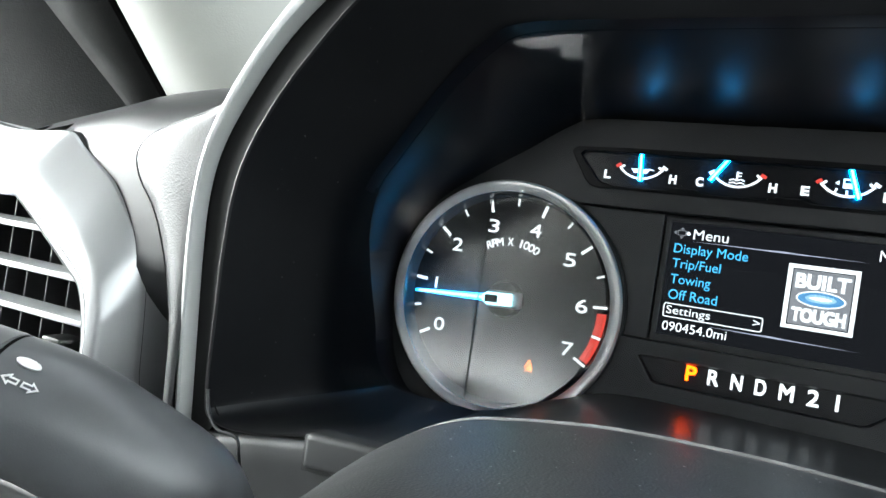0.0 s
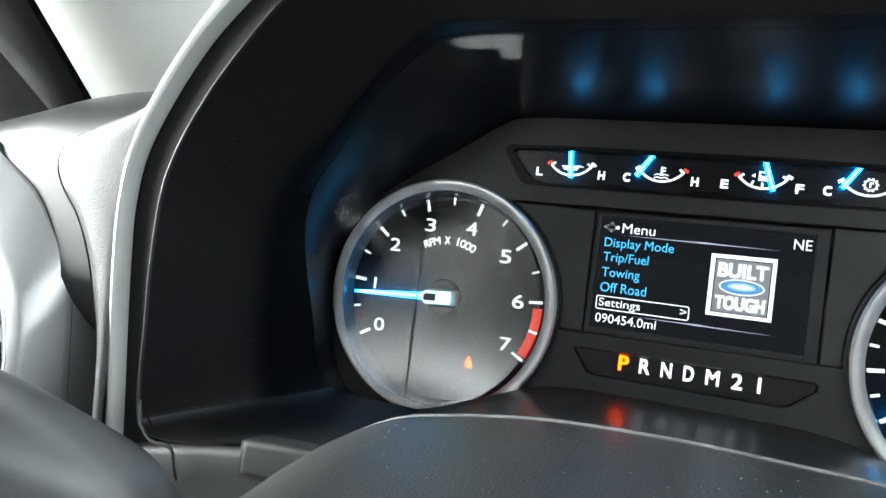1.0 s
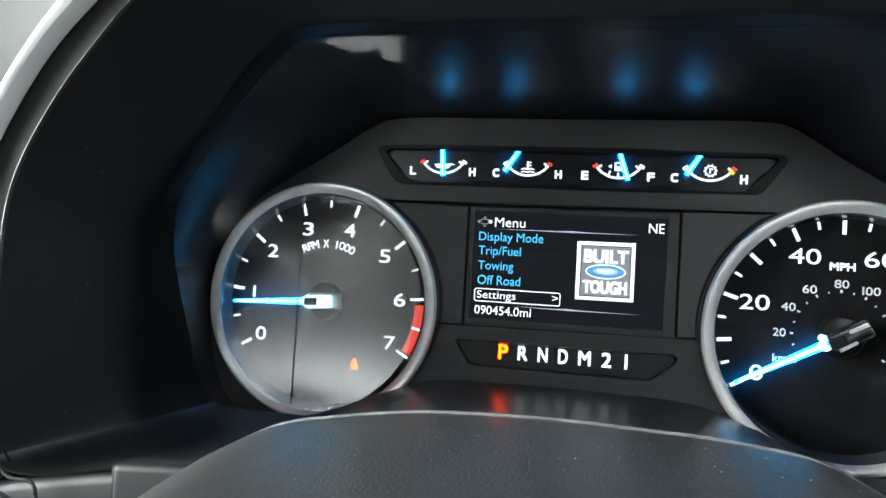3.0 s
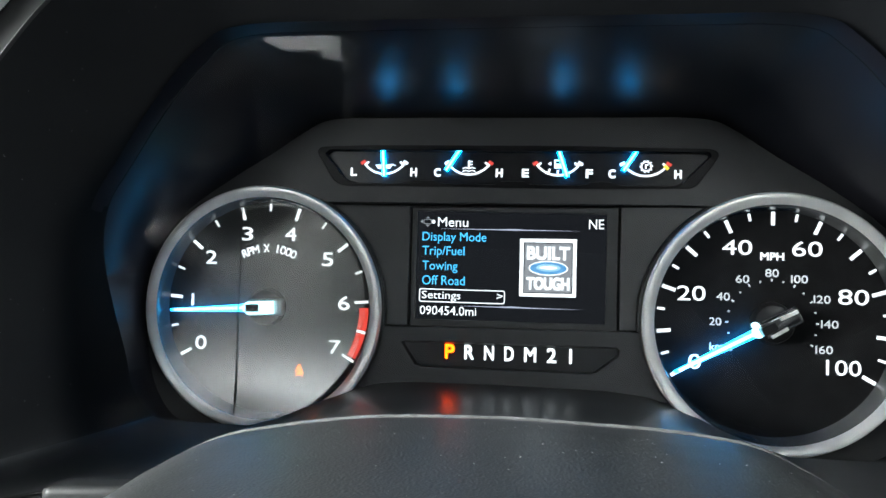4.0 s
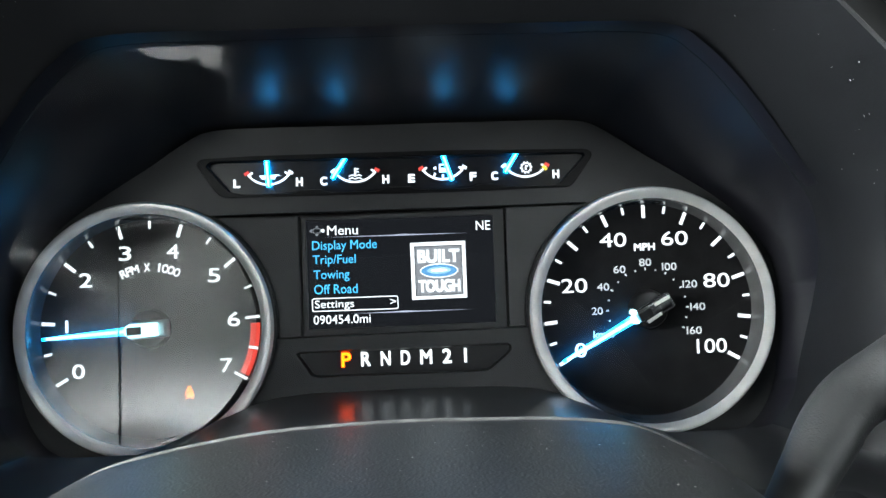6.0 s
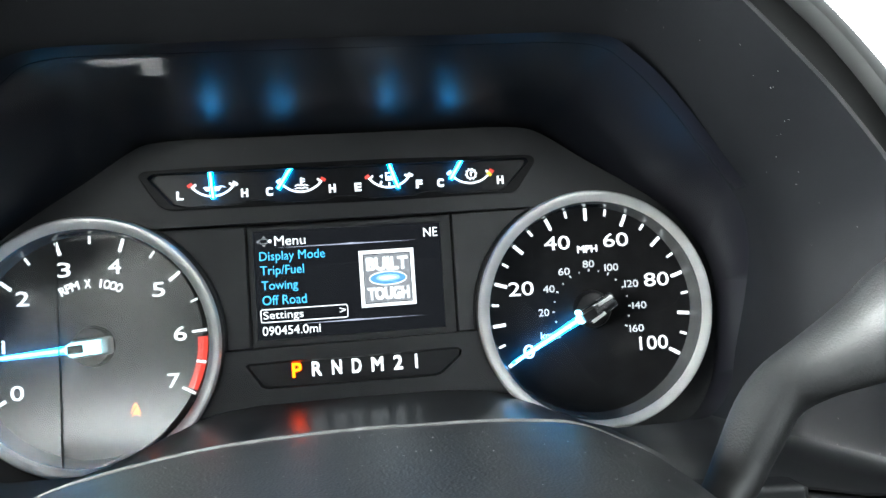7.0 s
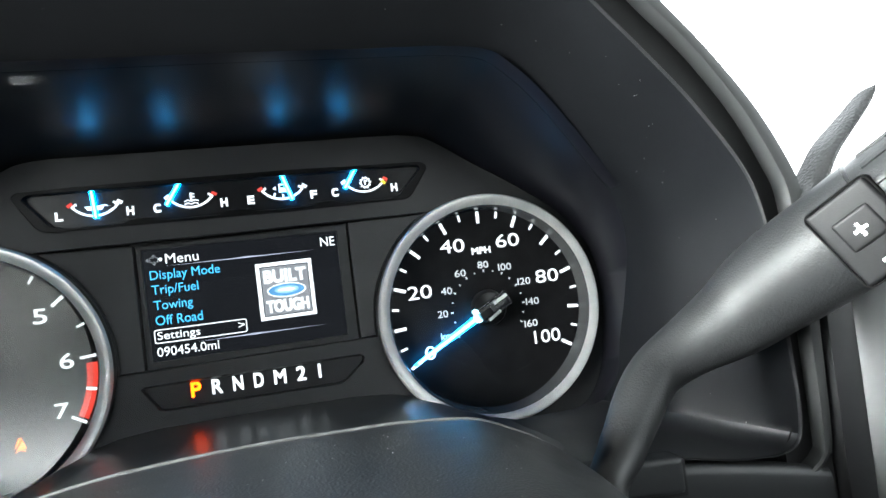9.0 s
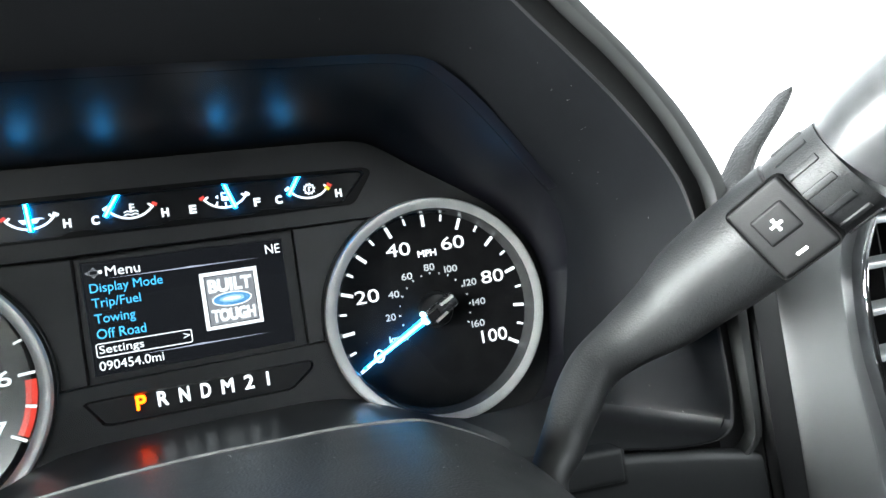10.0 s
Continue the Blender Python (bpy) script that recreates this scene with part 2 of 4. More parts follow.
# rough, strongly reflecting sheet that lays daylight haze over one dial
M_HAZE_SHEET = clear_lens_material("satin_haze_sheet", 0.19, 2.8)
# one grey trim in two colours: window-lit on the left, shaded on the right
M_TRIM_LIT = material("grey_trim_lit", (0.48, 0.495, 0.49), 0.5, grain=0.1, grain_size=0.0006, spots=0.06, spot_size=0.03)
M_TRIM_SHADED = material("grey_trim_shaded", (0.032, 0.0335, 0.0335), 0.45, grain=0.1, grain_size=0.0006, spots=0.06, spot_size=0.03)
M_CHANNEL = material("channel_black", (0.011, 0.011, 0.0115), 0.55, spots=0.2, spot_size=0.01, specular=0.2)
M_BEAD = material("bead_plastic", (0.02, 0.02, 0.021), 0.46, spots=0.2, spot_size=0.01, specular=0.3)
M_BLACK = material("black_plastic", (0.008, 0.008, 0.009), 0.5, grain=0.2, grain_size=0.0006, spots=0.15, spot_size=0.02)
M_VANE = material("vane_plastic", (0.02, 0.02, 0.021), 0.35, spots=0.1, spot_size=0.01)
M_LEATHER = material("grained_grey_vinyl", (0.055, 0.0565, 0.058), 0.46, grain=0.55, grain_size=0.0008, cells=True, spots=0.12, spot_size=0.02)
M_RIDGE = material("grained_dark_vinyl", (0.018, 0.0185, 0.0195), 0.42, grain=1.0, grain_size=0.0011, cells=True, spots=0.12, spot_size=0.02)
M_DASH = material("grey_dash_plastic", (0.02, 0.0205, 0.0215), 0.3, grain=0.2, grain_size=0.0006, spots=0.1, spot_size=0.04)
M_SILVER = material("satin_silver_paint", (0.5, 0.51, 0.52), 0.34, metal=0.4, grain=0.05, grain_size=0.0005, spots=0.05, spot_size=0.04)
M_STACK = material("graphite_silver_paint", (0.22, 0.224, 0.229), 0.36, metal=0.3, grain=0.02, grain_size=0.0005, spots=0.05, spot_size=0.04)
M_SHROUD = material("column_shroud_plastic", (0.0145, 0.0157, 0.0166), 0.4, grain=0.4, grain_size=0.0007, cells=True, spots=0.16, spot_size=0.012, specular=0.5)
M_STALK = material("stalk_plastic", (0.1, 0.104, 0.11), 0.36, grain=0.12, grain_size=0.0005, spots=0.15, spot_size=0.015, specular=0.5)
M_SLEEVE = material("pale_sleeve_plastic", (0.13, 0.133, 0.137), 0.32, grain=0.08, grain_size=0.0005, spots=0.1, spot_size=0.01)
M_LEVER = material("lever_plastic", (0.0175, 0.0182, 0.0192), 0.48, grain=0.55, grain_size=0.0008, spots=0.14, spot_size=0.006, specular=0.28)
M_KNOB = material("satin_knob_plastic", (0.04, 0.041, 0.043), 0.32, grain=0.2, grain_size=0.0006, spots=0.14, spot_size=0.006, specular=0.6)
M_BUTTON = material("button_plastic", (0.0062, 0.0064, 0.0068), 0.5, grain=0.25, grain_size=0.0005, spots=0.14, spot_size=0.005, specular=0.2)
# tachometer cap only: brighter than its chrome twin, for the glare on it
M_CAP = material("cap_with_glare", (0.80, 0.81, 0.82), 0.35, metal=0.35, grain=0.03, grain_size=0.0004, spots=0.05, spot_size=0.005, specular=0.6)
M_RUBBER = material("black_rubber", (0.004, 0.004, 0.004), 0.85, grain=0.3, grain_size=0.0012, spots=0.2, spot_size=0.02, specular=0.05)
M_PILLAR = material("pale_pillar_trim", (0.26, 0.262, 0.245), 0.7, grain=0.3, grain_size=0.0012, spots=0.06, spot_size=0.05)
M_FABRIC = material("charcoal_door_vinyl", (0.004, 0.0046, 0.005), 0.75, grain=0.5, grain_size=0.0013, cells=True, spots=0.25, spot_size=0.012, specular=0.06)
M_PRINT = material("white_print", (0.8, 0.8, 0.8), 0.5, spots=0.1, spot_size=0.004)
M_DUST = material("dust", (0.24, 0.24, 0.235), 0.9, spots=0.3, spot_size=0.004)
M_SEAT = material("black_seat_cloth", (0.007, 0.007, 0.0072), 0.85, grain=0.6, grain_size=0.002, spots=0.1, spot_size=0.03)
M_REAR = material("charcoal_rear_vinyl", (0.018, 0.018, 0.0185), 0.7, grain=0.3, grain_size=0.0015, spots=0.1, spot_size=0.03)
M_CARPET = material("carpet", (0.03, 0.03, 0.032), 0.95, grain=0.8, grain_size=0.004, spots=0.3, spot_size=0.02)
M_LINER = material("headliner", (0.5, 0.5, 0.485), 0.9, grain=0.4, grain_size=0.003, spots=0.06, spot_size=0.06)
M_CONCRETE = material("concrete_ground", (0.6, 0.6, 0.59), 0.85, spots=0.1, spot_size=2.0)
M_SHADE = material("dark_blocker", (0.008, 0.008, 0.0085), 0.8, grain=0.3, grain_size=0.05, spots=0.2, spot_size=0.5, specular=0.2)

# ---------------------------------------------------------------- outlines (x, z) of the binnacle
LENS_A, LENS_B = -5.72, -0.46          # the lens leans: y = A + B z
ARCH_A, ARCH_B = -11.2, -0.08          # so does the mouth of the hood
N_LOOP = 144


def lens_y(z):
    return LENS_A + LENS_B * z


def arch_y(z):
    return ARCH_A + ARCH_B * z


HALF_FRAME = [(0, 8.4), (5.0, 8.38), (9.6, 8.3), (11.3, 7.6), (13.2, 6.05), (15.5, 3.7), (16.9, 2.15), (17.65, 0.3), (17.85, -1.8), (17.85, -4.6), (17.95, -6.3), (17.45, -7.5), (16.6, -7.95), (13.6, -8.0), (6.0, -8.02), (0, -8.02)]
HALF_BACK = [(0, 7.25), (5.0, 7.25), (8.8, 7.2), (10.2, 6.7), (12.0, 5.5), (14.5, 3.95), (16.6, 2.4), (18.2, 0.3), (18.75, -2.0), (18.5, -4.9), (17.9, -6.6), (17.0, -7.9), (15.6, -8.5), (13.0, -8.6), (6.0, -8.6), (0, -8.6)]
LEFT_A = [(0, 13.0), (-5.0, 12.8), (-10.0, 11.8), (-13.4, 10.2), (-15.6, 8.65), (-17.25, 6.95), (-18.7, 5.2), (-20.1, 3.0), (-20.85, 1.0), (-21.2, -1.8), (-21.3, -4.6), (-21.4, -7.9), (-20.9, -9.0), (-18.6, -9.0), (-13.5, -8.15), (0, -8.1)]
RIGHT_A = [(0, 13.0), (5.0, 12.7), (9.5, 11.9), (12.4, 10.5), (14.35, 8.7), (16.65, 6.4), (18.0, 4.9), (19.6, 2.8), (20.4, 1.0), (20.95, -1.8), (21.2, -4.3), (21.5, -7.6), (21.0, -8.9), (18.6, -8.9), (13.5, -8.15), (0, -8.1)]
LEFT_B = [(0, 14.2), (-5.2, 14.0), (-10.8, 12.95), (-14.9, 11.08), (-17.5, 8.85), (-19.35, 7.03), (-21.08, 4.65), (-22.25, 2.45), (-22.72, 0.3), (-22.8, -1.9), (-22.76, -4.6), (-22.66, -8.4), (-22.62, -9.4), (-22.58, -10.4)]
RIGHT_B = [(0, 14.2), (5.2, 13.9), (10.2, 12.8), (13.6, 11.2), (15.95, 9.0), (17.8, 7.2), (19.7, 4.85), (21.0, 2.6), (21.5, 1.4), (21.85, -1.5), (22.05, -4.3), (22.35, -8.4), (22.3, -9.3), (21.4, -10.0)]
LEFT_C = [(0, 15.0), (-5.4, 14.9), (-11.6, 13.8), (-16.0, 11.4), (-18.7, 8.75), (-20.4, 6.7), (-21.8, 4.6), (-22.75, 2.4), (-23.14, 0.3), (-23.26, -1.9), (-23.22, -4.6), (-23.1, -8.4), (-23.05, -9.4), (-23.0, -10.6)]
RIGHT_C = [(0, 15.0), (5.4, 14.7), (10.8, 13.5), (14.4, 11.5), (16.8, 9.05), (18.7, 7.1), (20.6, 4.85), (22.0, 2.6), (22.4, 1.4), (22.65, -1.5), (22.8, -4.1), (22.95, -8.6), (22.7, -9.6), (21.4, -10.5)]


def mirrored(half):
    return [(-x, z) for x, z in half]


def ring_of(left, right, n=N_LOOP):
    """A closed outline from the top, down the right side and back up the left, in step with its control points."""
    out = []
    m = len(left) - 1
    for pts in (right, left):
        line = []
        for i in range(n // 2 + 1):
            u = m * i / (n // 2)
            k = min(int(u), m - 1)
            t = u - k
            p0, p1, p2, p3 = (Vector(pts[max(k - 1, 0)]), Vector(pts[k]), Vector(pts[k + 1]), Vector(pts[min(k + 2, m)]))
            line.append(0.5 * (2 * p1 + (p2 - p0) * t + (2 * p0 - 5 * p1 + 4 * p2 - p3) * t * t + (3 * p1 - p0 - 3 * p2 + p3) * t**3))
        out.append(line)
    return [tuple(p) for p in out[0][:-1]] + [tuple(p) for p in reversed(out[1][1:])]


FRAME = ring_of(mirrored(HALF_FRAME), HALF_FRAME)
BACK = ring_of(mirrored(HALF_BACK), HALF_BACK)
MOUTH = ring_of(LEFT_A, RIGHT_A)


def hump(x):
    """Height of the column hump under the cluster."""
    a = abs(x)
    pts = [(0, -5.66), (4.5, -5.7), (6.2, -5.85), (7.4, -6.15), (8.6, -6.6), (10.0, -7.25), (11.4, -7.8), (13.0, -8.2), (15.0, -8.6)]
    for (x0, z0), (x1, z1) in zip(pts, pts[1:]):
        if a <= x1:
            t = (a - x0) / (x1 - x0)
            t = t * t * (3 - 2 * t) * 0.3 + t * 0.7
            return z0 + (z1 - z0) * t
    return -8.6


# ---------------------------------------------------------------- dashboard
dash = thing("dashboard", "dark grey moulded truck dashboard with an arched instrument hood", "dashboard")
steps = []
for k in range(7):
    t = k / 6
    e = t * t * (3 - 2 * t) * 0.4 + t * 0.6
    steps.append([(f[0] + (m[0] - f[0]) * e, (lens_y(f[1]) + 0.35) * (1 - t) + arch_y(m[1]) * t, f[1] + (m[1] - f[1]) * e) for f, m in zip(FRAME, MOUTH)])
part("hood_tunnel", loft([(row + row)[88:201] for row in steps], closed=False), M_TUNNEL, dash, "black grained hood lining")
# skin just over the lining, its colour raised as lit floor
part("tunnel_floor", loft([[(x, y, z + 0.03) for x, y, z in row[55:90]] for row in steps], closed=False), M_TUNNEL_FLOOR_LIT, dash, "satin black tunnel floor, lightened for the highlight on it")
# rounded bead along the mouth
lip = [[(m[0] * s, arch_y(m[1]) + dy, (m[1] - 0.5) * s + 0.5) for m in MOUTH] for s, dy in ((1.0, 0.0), (1.001, -0.08), (1.003, -0.12), (1.0055, -0.10), (1.007, 0.02), (1.007, 0.5))]
part("hood_bead", loft(lip), M_BEAD, dash, "thin moulded bead round the hood mouth")


def side_strip(inner, outer, front, back, inner_y, n=90):
    """A strip of trim between two open outlines, rounded in front."""
    a = smooth_line([(x, z) for x, z in inner], n)
    b = smooth_line([(x, z) for x, z in outer], n)
    rows = []
    for p, q in zip(a, b):
        row = []
        for t, y in ((0.0, inner_y), (0.02, front + 0.25), (0.14, front + 0.06), (0.4, front), (0.75, front + 0.04), (0.95, front + 0.25), (1.0, front + 0.6), (1.02, back)):
            x, z = p[0] + (q[0] - p[0]) * t, p[1] + (q[1] - p[1]) * t
            row.append((x, arch_y(z) + y, z))
        rows.append(row)
    return loft(rows, closed=False)


def band(inner, outer, y_in, y_out, n=90):
    a = smooth_line(inner, n)
    b = smooth_line(outer, n)
    return loft([[(p[0] + (q[0] - p[0]) * t, arch_y(p[1]) + y_in + (y_out - y_in) * t, p[1] + (q[1] - p[1]) * t) for t in (0, 0.5, 1)] for p, q in zip(a, b)], closed=False)


for left_side, (a, b, c) in ((True, (LEFT_A, LEFT_B, LEFT_C)), (False, (RIGHT_A, RIGHT_B, RIGHT_C))):
    cut = a[:13] + [(b[-1][0] * 0.985, b[-1][1])]
    part("hood_channel", band(cut, b, 0.25, 0.35), M_CHANNEL, dash, "black recessed channel")
    # the side light is put into the strip's colour, pale left and dark right
    part("hood_trim", side_strip(b, c, -0.35, 2.5, 0.4), M_TRIM_LIT if left_side else M_TRIM_SHADED, dash, "satin grey trim strip, coloured pale as the lit side" if left_side else "satin grey trim strip, coloured dark as the shaded side")

# outer skin of the hood, behind the trim
shell = ring_of([(x, z) for x, z in LEFT_C], [(x, z) for x, z in RIGHT_C])
part("hood_shell", loft([[(x * s, arch_y(z) + y, z * s) for x, z in shell] for s, y in ((0.995, 0.5), (0.995, 4), (0.97, 14), (0.9, 30))]), M_BLACK, dash, "black hood skin")

part("hood_back", loft([[(x * sx, y, z * sx + 0.4) for x, z in FRAME] for sx, y in ((1.16, -7.5), (1.17, 1.5), (1.1, 3.0), (0.5, 3.2), (0.01, 3.2))]), M_BLACK, dash, "black cover behind the cluster")

# hump over the column, under the dials
xs = [-15 + 30 * i / 80 for i in range(81)]
part("column_hump", loft([[(x, y, hump(x) + dz) for x in xs] for y, dz in ((0.6, 0.0), (-1.2, 0.0), (-4.0, -0.02), (-7.0, -0.05), (-9.0, -0.25), (-10.4, -0.7), (-10.8, -3.0))], closed=False), M_HUMP, dash, "black column hump")


def ledge(x):
    """Height of the front edge of the tunnel floor."""
    a = min(abs(x), 24.0)
    return -8.12 if a < 13 else -8.12 - 0.13 * (a - 13) - 0.006 * (a - 13) ** 2


def lower_face():
    """Face of the dash under the hood mouth, rounded over from the tunnel floor."""
    xs = [-23.2 + 45.8 * i / 60 for i in range(61)]
    return loft([[(x, y, ledge(x) + dz) for x in xs] for y, dz in ((-9.9, -0.06), (-10.45, -0.03), (-10.62, -0.08), (-10.74, -0.2), (-10.8, -0.42), (-10.82, -1.0), (-10.8, -6.0), (-9.7, -16.0))], closed=False)


part("bead_end", tube([(-20.95, -11.1, -7.6), (-20.6, -11.2, -8.5), (-19.95, -11.3, -9.0), (-19.1, -11.3, -9.05), (-18.78, -11.3, -9.25), (-18.7, -11.25, -9.75), (-18.7, -11.0, -10.4)], [0.07] * 7, 12, 48), M_EDGE, dash, "curled end of the hood bead")
part("lower_face", lower_face(), M_FLOOR, dash, "black lower dash face")
for s in (-1, 1):
    block = slab(11.2, 15.75, -11.05, -9.8, -9.55, -8.14, 0.26, 4)
    for v in block.verts:
        v.co.z += (15.75 - v.co.x) * 0.068
        v.co.x *= s
    part("column_filler", block, M_FLOOR, dash, "rounded black filler beside the column")
    gap = slab(11.1, 15.86, -10.95, -9.8, -9.66, -8.2, 0.1, 2)
    for v in gap.verts:
        v.co.z += (15.75 - v.co.x) * 0.068
        v.co.x *= s
    part("filler_gap", gap, M_CHANNEL, dash)

# ---------------------------------------------------------------- instrument cluster
cluster = thing("instrument_cluster", "lit truck instrument cluster with two silver-ringed dials and colour display", "instrument cluster")
part("housing", loft([[(f[0] * 1.02, lens_y(f[1]) - 0.25, f[1] * 1.02) for f in FRAME], [(f[0] * 1.002, lens_y(f[1]) + 0.3, f[1] * 1.002) for f in FRAME], [(f[0] * 0.35 + b[0] * 0.65, (lens_y(f[1]) + 0.02) * 0.35 + 0.2 * 0.65, f[1] * 0.35 + b[1] * 0.65) for f, b in zip(FRAME, BACK)], [(b[0], 0.6, b[1]) for b in BACK]]), M_HOUSING, cluster, "satin black housing wall")
T_C, S_C = (-12.2, -2.33), (12.1, -2.27)


def circle(c, r, n=72):
    return [(c[0] + r * math.cos(2 * math.pi * i / n), c[1] + r * math.sin(2 * math.pi * i / n)) for i in range(n)]


STRIP = [(-9.7, 5.5), (-9.68, 5.63), (-9.58, 5.74), (-9.4, 5.8), (-7.0, 5.86), (2.7, 5.86), (9.1, 5.76), (9.36, 5.7), (9.52, 5.58), (9.55, 5.42), (9.47, 5.24), (8.65, 4.14), (8.48, 3.99), (8.25, 3.91), (2.6, 3.84), (-8.1, 3.88), (-8.45, 3.92), (-8.7, 4.03), (-8.92, 4.26)]
SHIFT = [(-5.2, -3.8), (-5.05, -3.72), (5.1, -3.66), (5.25, -3.8), (5.2, -4.05), (4.2, -4.88), (3.95, -4.95), (-4.2, -4.95), (-4.5, -4.85)]


def beside(c, r, z0, z1, sgn, n=14):
    """Points on a dial's rim between two heights, on the side towards the middle."""
    out = []
    for i in range(n + 1):
        z = z0 + (z1 - z0) * i / n
        out.append((c[0] + sgn * math.sqrt(max(r * r - (z - c[1]) ** 2, 0.01)), z))
    return out


CENTRE = beside(T_C, 6.15, -3.05, 3.02, 1) + list(reversed(beside(S_C, 6.08, -2.9, 3.1, -1)))
panel_outline = [(x, z) for x, z in BACK]
part("face_panel", plate(panel_outline, (STRIP, SHIFT, CENTRE, circle(T_C, 5.7), circle(S_C, 5.6)), -0.5, 0.3, 0.05, 2), M_PANEL, cluster, "charcoal plastic face panel", smooth=False)
part("back_plate", plate([(-19, -9), (19, -9), (19, 7.6), (-19, 7.6)], (), 0.32, 0.6), M_BLACK, cluster)

# --- the clear lens inside the housing, its top leaning towards the driver
LENS_LOW, LENS_LEAN = -7.74, -0.2
bm = bmesh.new()
ring = []
for f, q in zip(FRAME, BACK):
    y = LENS_LOW + LENS_LEAN * f[1]
    t = min(max((y - lens_y(f[1])) / (0.4 - lens_y(f[1])), 0.0), 1.0)
    x, z = f[0] + (q[0] - f[0]) * t, f[1] + (q[1] - f[1]) * t
    x, z = x * 0.975, max(z * 0.98, hump(x) + 0.03)
    ring.append(bm.verts.new((x, LENS_LOW + LENS_LEAN * z, z)))
bm.faces.new(ring)
lens = part("clear_lens", bm, M_LENS, cluster, "clear plastic cluster lens", smooth=False)
face_driver(lens)
lens.visible_shadow = False

# --- dials
RING = [(5.28, -0.10), (5.34, -0.35), (5.41, -0.75), (5.46, -0.99), (5.51, -1.06), (5.61, -1.105), (5.71, -1.14), (5.81, -1.168), (5.90, -1.182), (5.99, -1.175), (6.05, -1.12), (6.09, -1.0), (6.10, -0.8), (6.10, 0.2)]
FACE_Y = -0.23


def dial(name, label, c, k):
    body = part(name, disc(c[0], c[1], 5.45 * k, -0.2, 0.2), M_DIAL, cluster, label, smooth=False)
    part("bezel_cone", lathe([(r * k, y) for r, y in RING[:5]], *c), M_CONE, body, "grey satin inner cone")
    part("bezel_ring", lathe([(r * k, y) for r, y in RING[4:12]], *c), M_RING, body, "satin silver bezel ring")
    part("bezel_side", lathe([(r * k, y) for r, y in RING[11:]], *c), M_HUB, body, "black side of the bezel")
    return body


def tick(parent, c, angle, r0, r1, width, mat, name="tick", y=FACE_Y):
    d = (math.cos(radians(angle)), math.sin(radians(angle)))
    part(name, bar((c[0] + d[0] * r0, c[1] + d[1] * r0), (c[0] + d[0] * r1, c[1] + d[1] * r1), width, y, y + 0.02), mat, parent, smooth=False)


def numeral(parent, text, x, z, cap, mat, width=None, bold=0.008, turn=0.0, name="numeral"):
    w = width or cap * 0.78 * len(text)
    part(name, letters(text, x - w / 2, x + w / 2, z - cap / 2, cap, FACE_Y, bold, turn), mat, parent, smooth=False)


tach = dial("tachometer", "black tachometer face with white numerals", T_C, 1.0)
for i in range(15):
    a = 209.5 - 34.15 * i / 2
    if i in (12, 13, 14):
        continue
    tick(tach, T_C, a, 4.60 if i % 2 == 0 else 4.86, 5.24, 0.16 if i % 2 == 0 else 0.11, M_WHITE)
part("red_zone", arc_band(*T_C, 4.78, 5.24, 209.5 - 34.15 * 6.1, 209.5 - 34.15 * 6.47, FACE_Y, FACE_Y + 0.02), M_RED, tach, "red warning zone", smooth=False)
part("red_zone", arc_band(*T_C, 4.78, 5.24, 209.5 - 34.15 * 6.53, 209.5 - 34.15 * 6.95, FACE_Y, FACE_Y + 0.02), M_RED, tach, "red warning zone", smooth=False)
for v, r0 in ((6, 4.55), (6.5, 4.78), (7, 4.55)):
    tick(tach, T_C, 209.5 - 34.15 * v, r0, 5.24, 0.13, M_WHITE, y=FACE_Y - 0.02)
for text, x, z in (("0", -15.69, -4.26), ("I", -16.22, -2.08), ("2", -15.29, 0.12), ("3", -13.39, 1.36), ("4", -11.09, 1.38), ("5", -9.13, 0.16), ("6", -8.22, -2.01), ("7", -8.62, -4.22)):
    numeral(tach, text, x, z, 0.68 if text != "I" else 0.6, M_WHITE, 0.14 if text == "I" else 0.60)
for i, ch in enumerate("RPM X IOOO"):
    if ch == " ":
        continue
    a = 115.5 - 51 * i / 9
    x, z = T_C[0] + 2.98 * math.cos(radians(a)), T_C[1] + 2.98 * math.sin(radians(a))
    numeral(tach, ch, x, z, 0.42, M_WHITE, {"I": 0.10, "M": 0.38}.get(ch, 0.31), 0.012, a - 90, "lettering")
# belt warning lamp, as a plain shape
for k, pts in enumerate(([(-0.24, -0.16), (-0.06, 0.02), (0.1, 0.3), (-0.06, 0.3), (-0.14, 0.1)], [(-0.16, -0.2), (0.24, -0.2), (0.14, 0.12), (0.08, 0.2)], [(-0.2, -0.34), (-0.1, -0.26), (0.1, -0.26), (0.2, -0.34), (0.2, -0.29), (0.12, -0.22), (-0.12, -0.22), (-0.2, -0.29)])):
    part("warning_lamp", plate([(-10.43 + x, -5.45 + z) for x, z in pts], (), FACE_Y - 0.002 * k, FACE_Y + 0.02), M_AMBER, tach, "small amber warning lamp", smooth=False)

speedo = dial("speedometer", "black speedometer face with white numerals", S_C, 0.985)
for i in range(21):
    a = 210 - 12 * i
    big = i % 2 == 0
    tick(speedo, S_C, a, 4.54 if big else 4.82, 5.17, 0.165 if big else 0.115, M_WHITE)
for text, x, z, w in (("0", 8.69, -4.17, 0.58), ("20", 8.50, -0.99, 1.28), ("40", 10.52, 1.21, 1.34), ("60", 13.61, 1.20, 1.32), ("80", 15.62, -0.96, 1.32), ("100", 15.22, -4.19, 1.5)):
    numeral(speedo, text, x, z, 0.68, M_WHITE, w, 0.002)
numeral(speedo, "MPH", 12.08, 0.82, 0.36, M_WHITE, 1.05, 0.014, name="lettering")
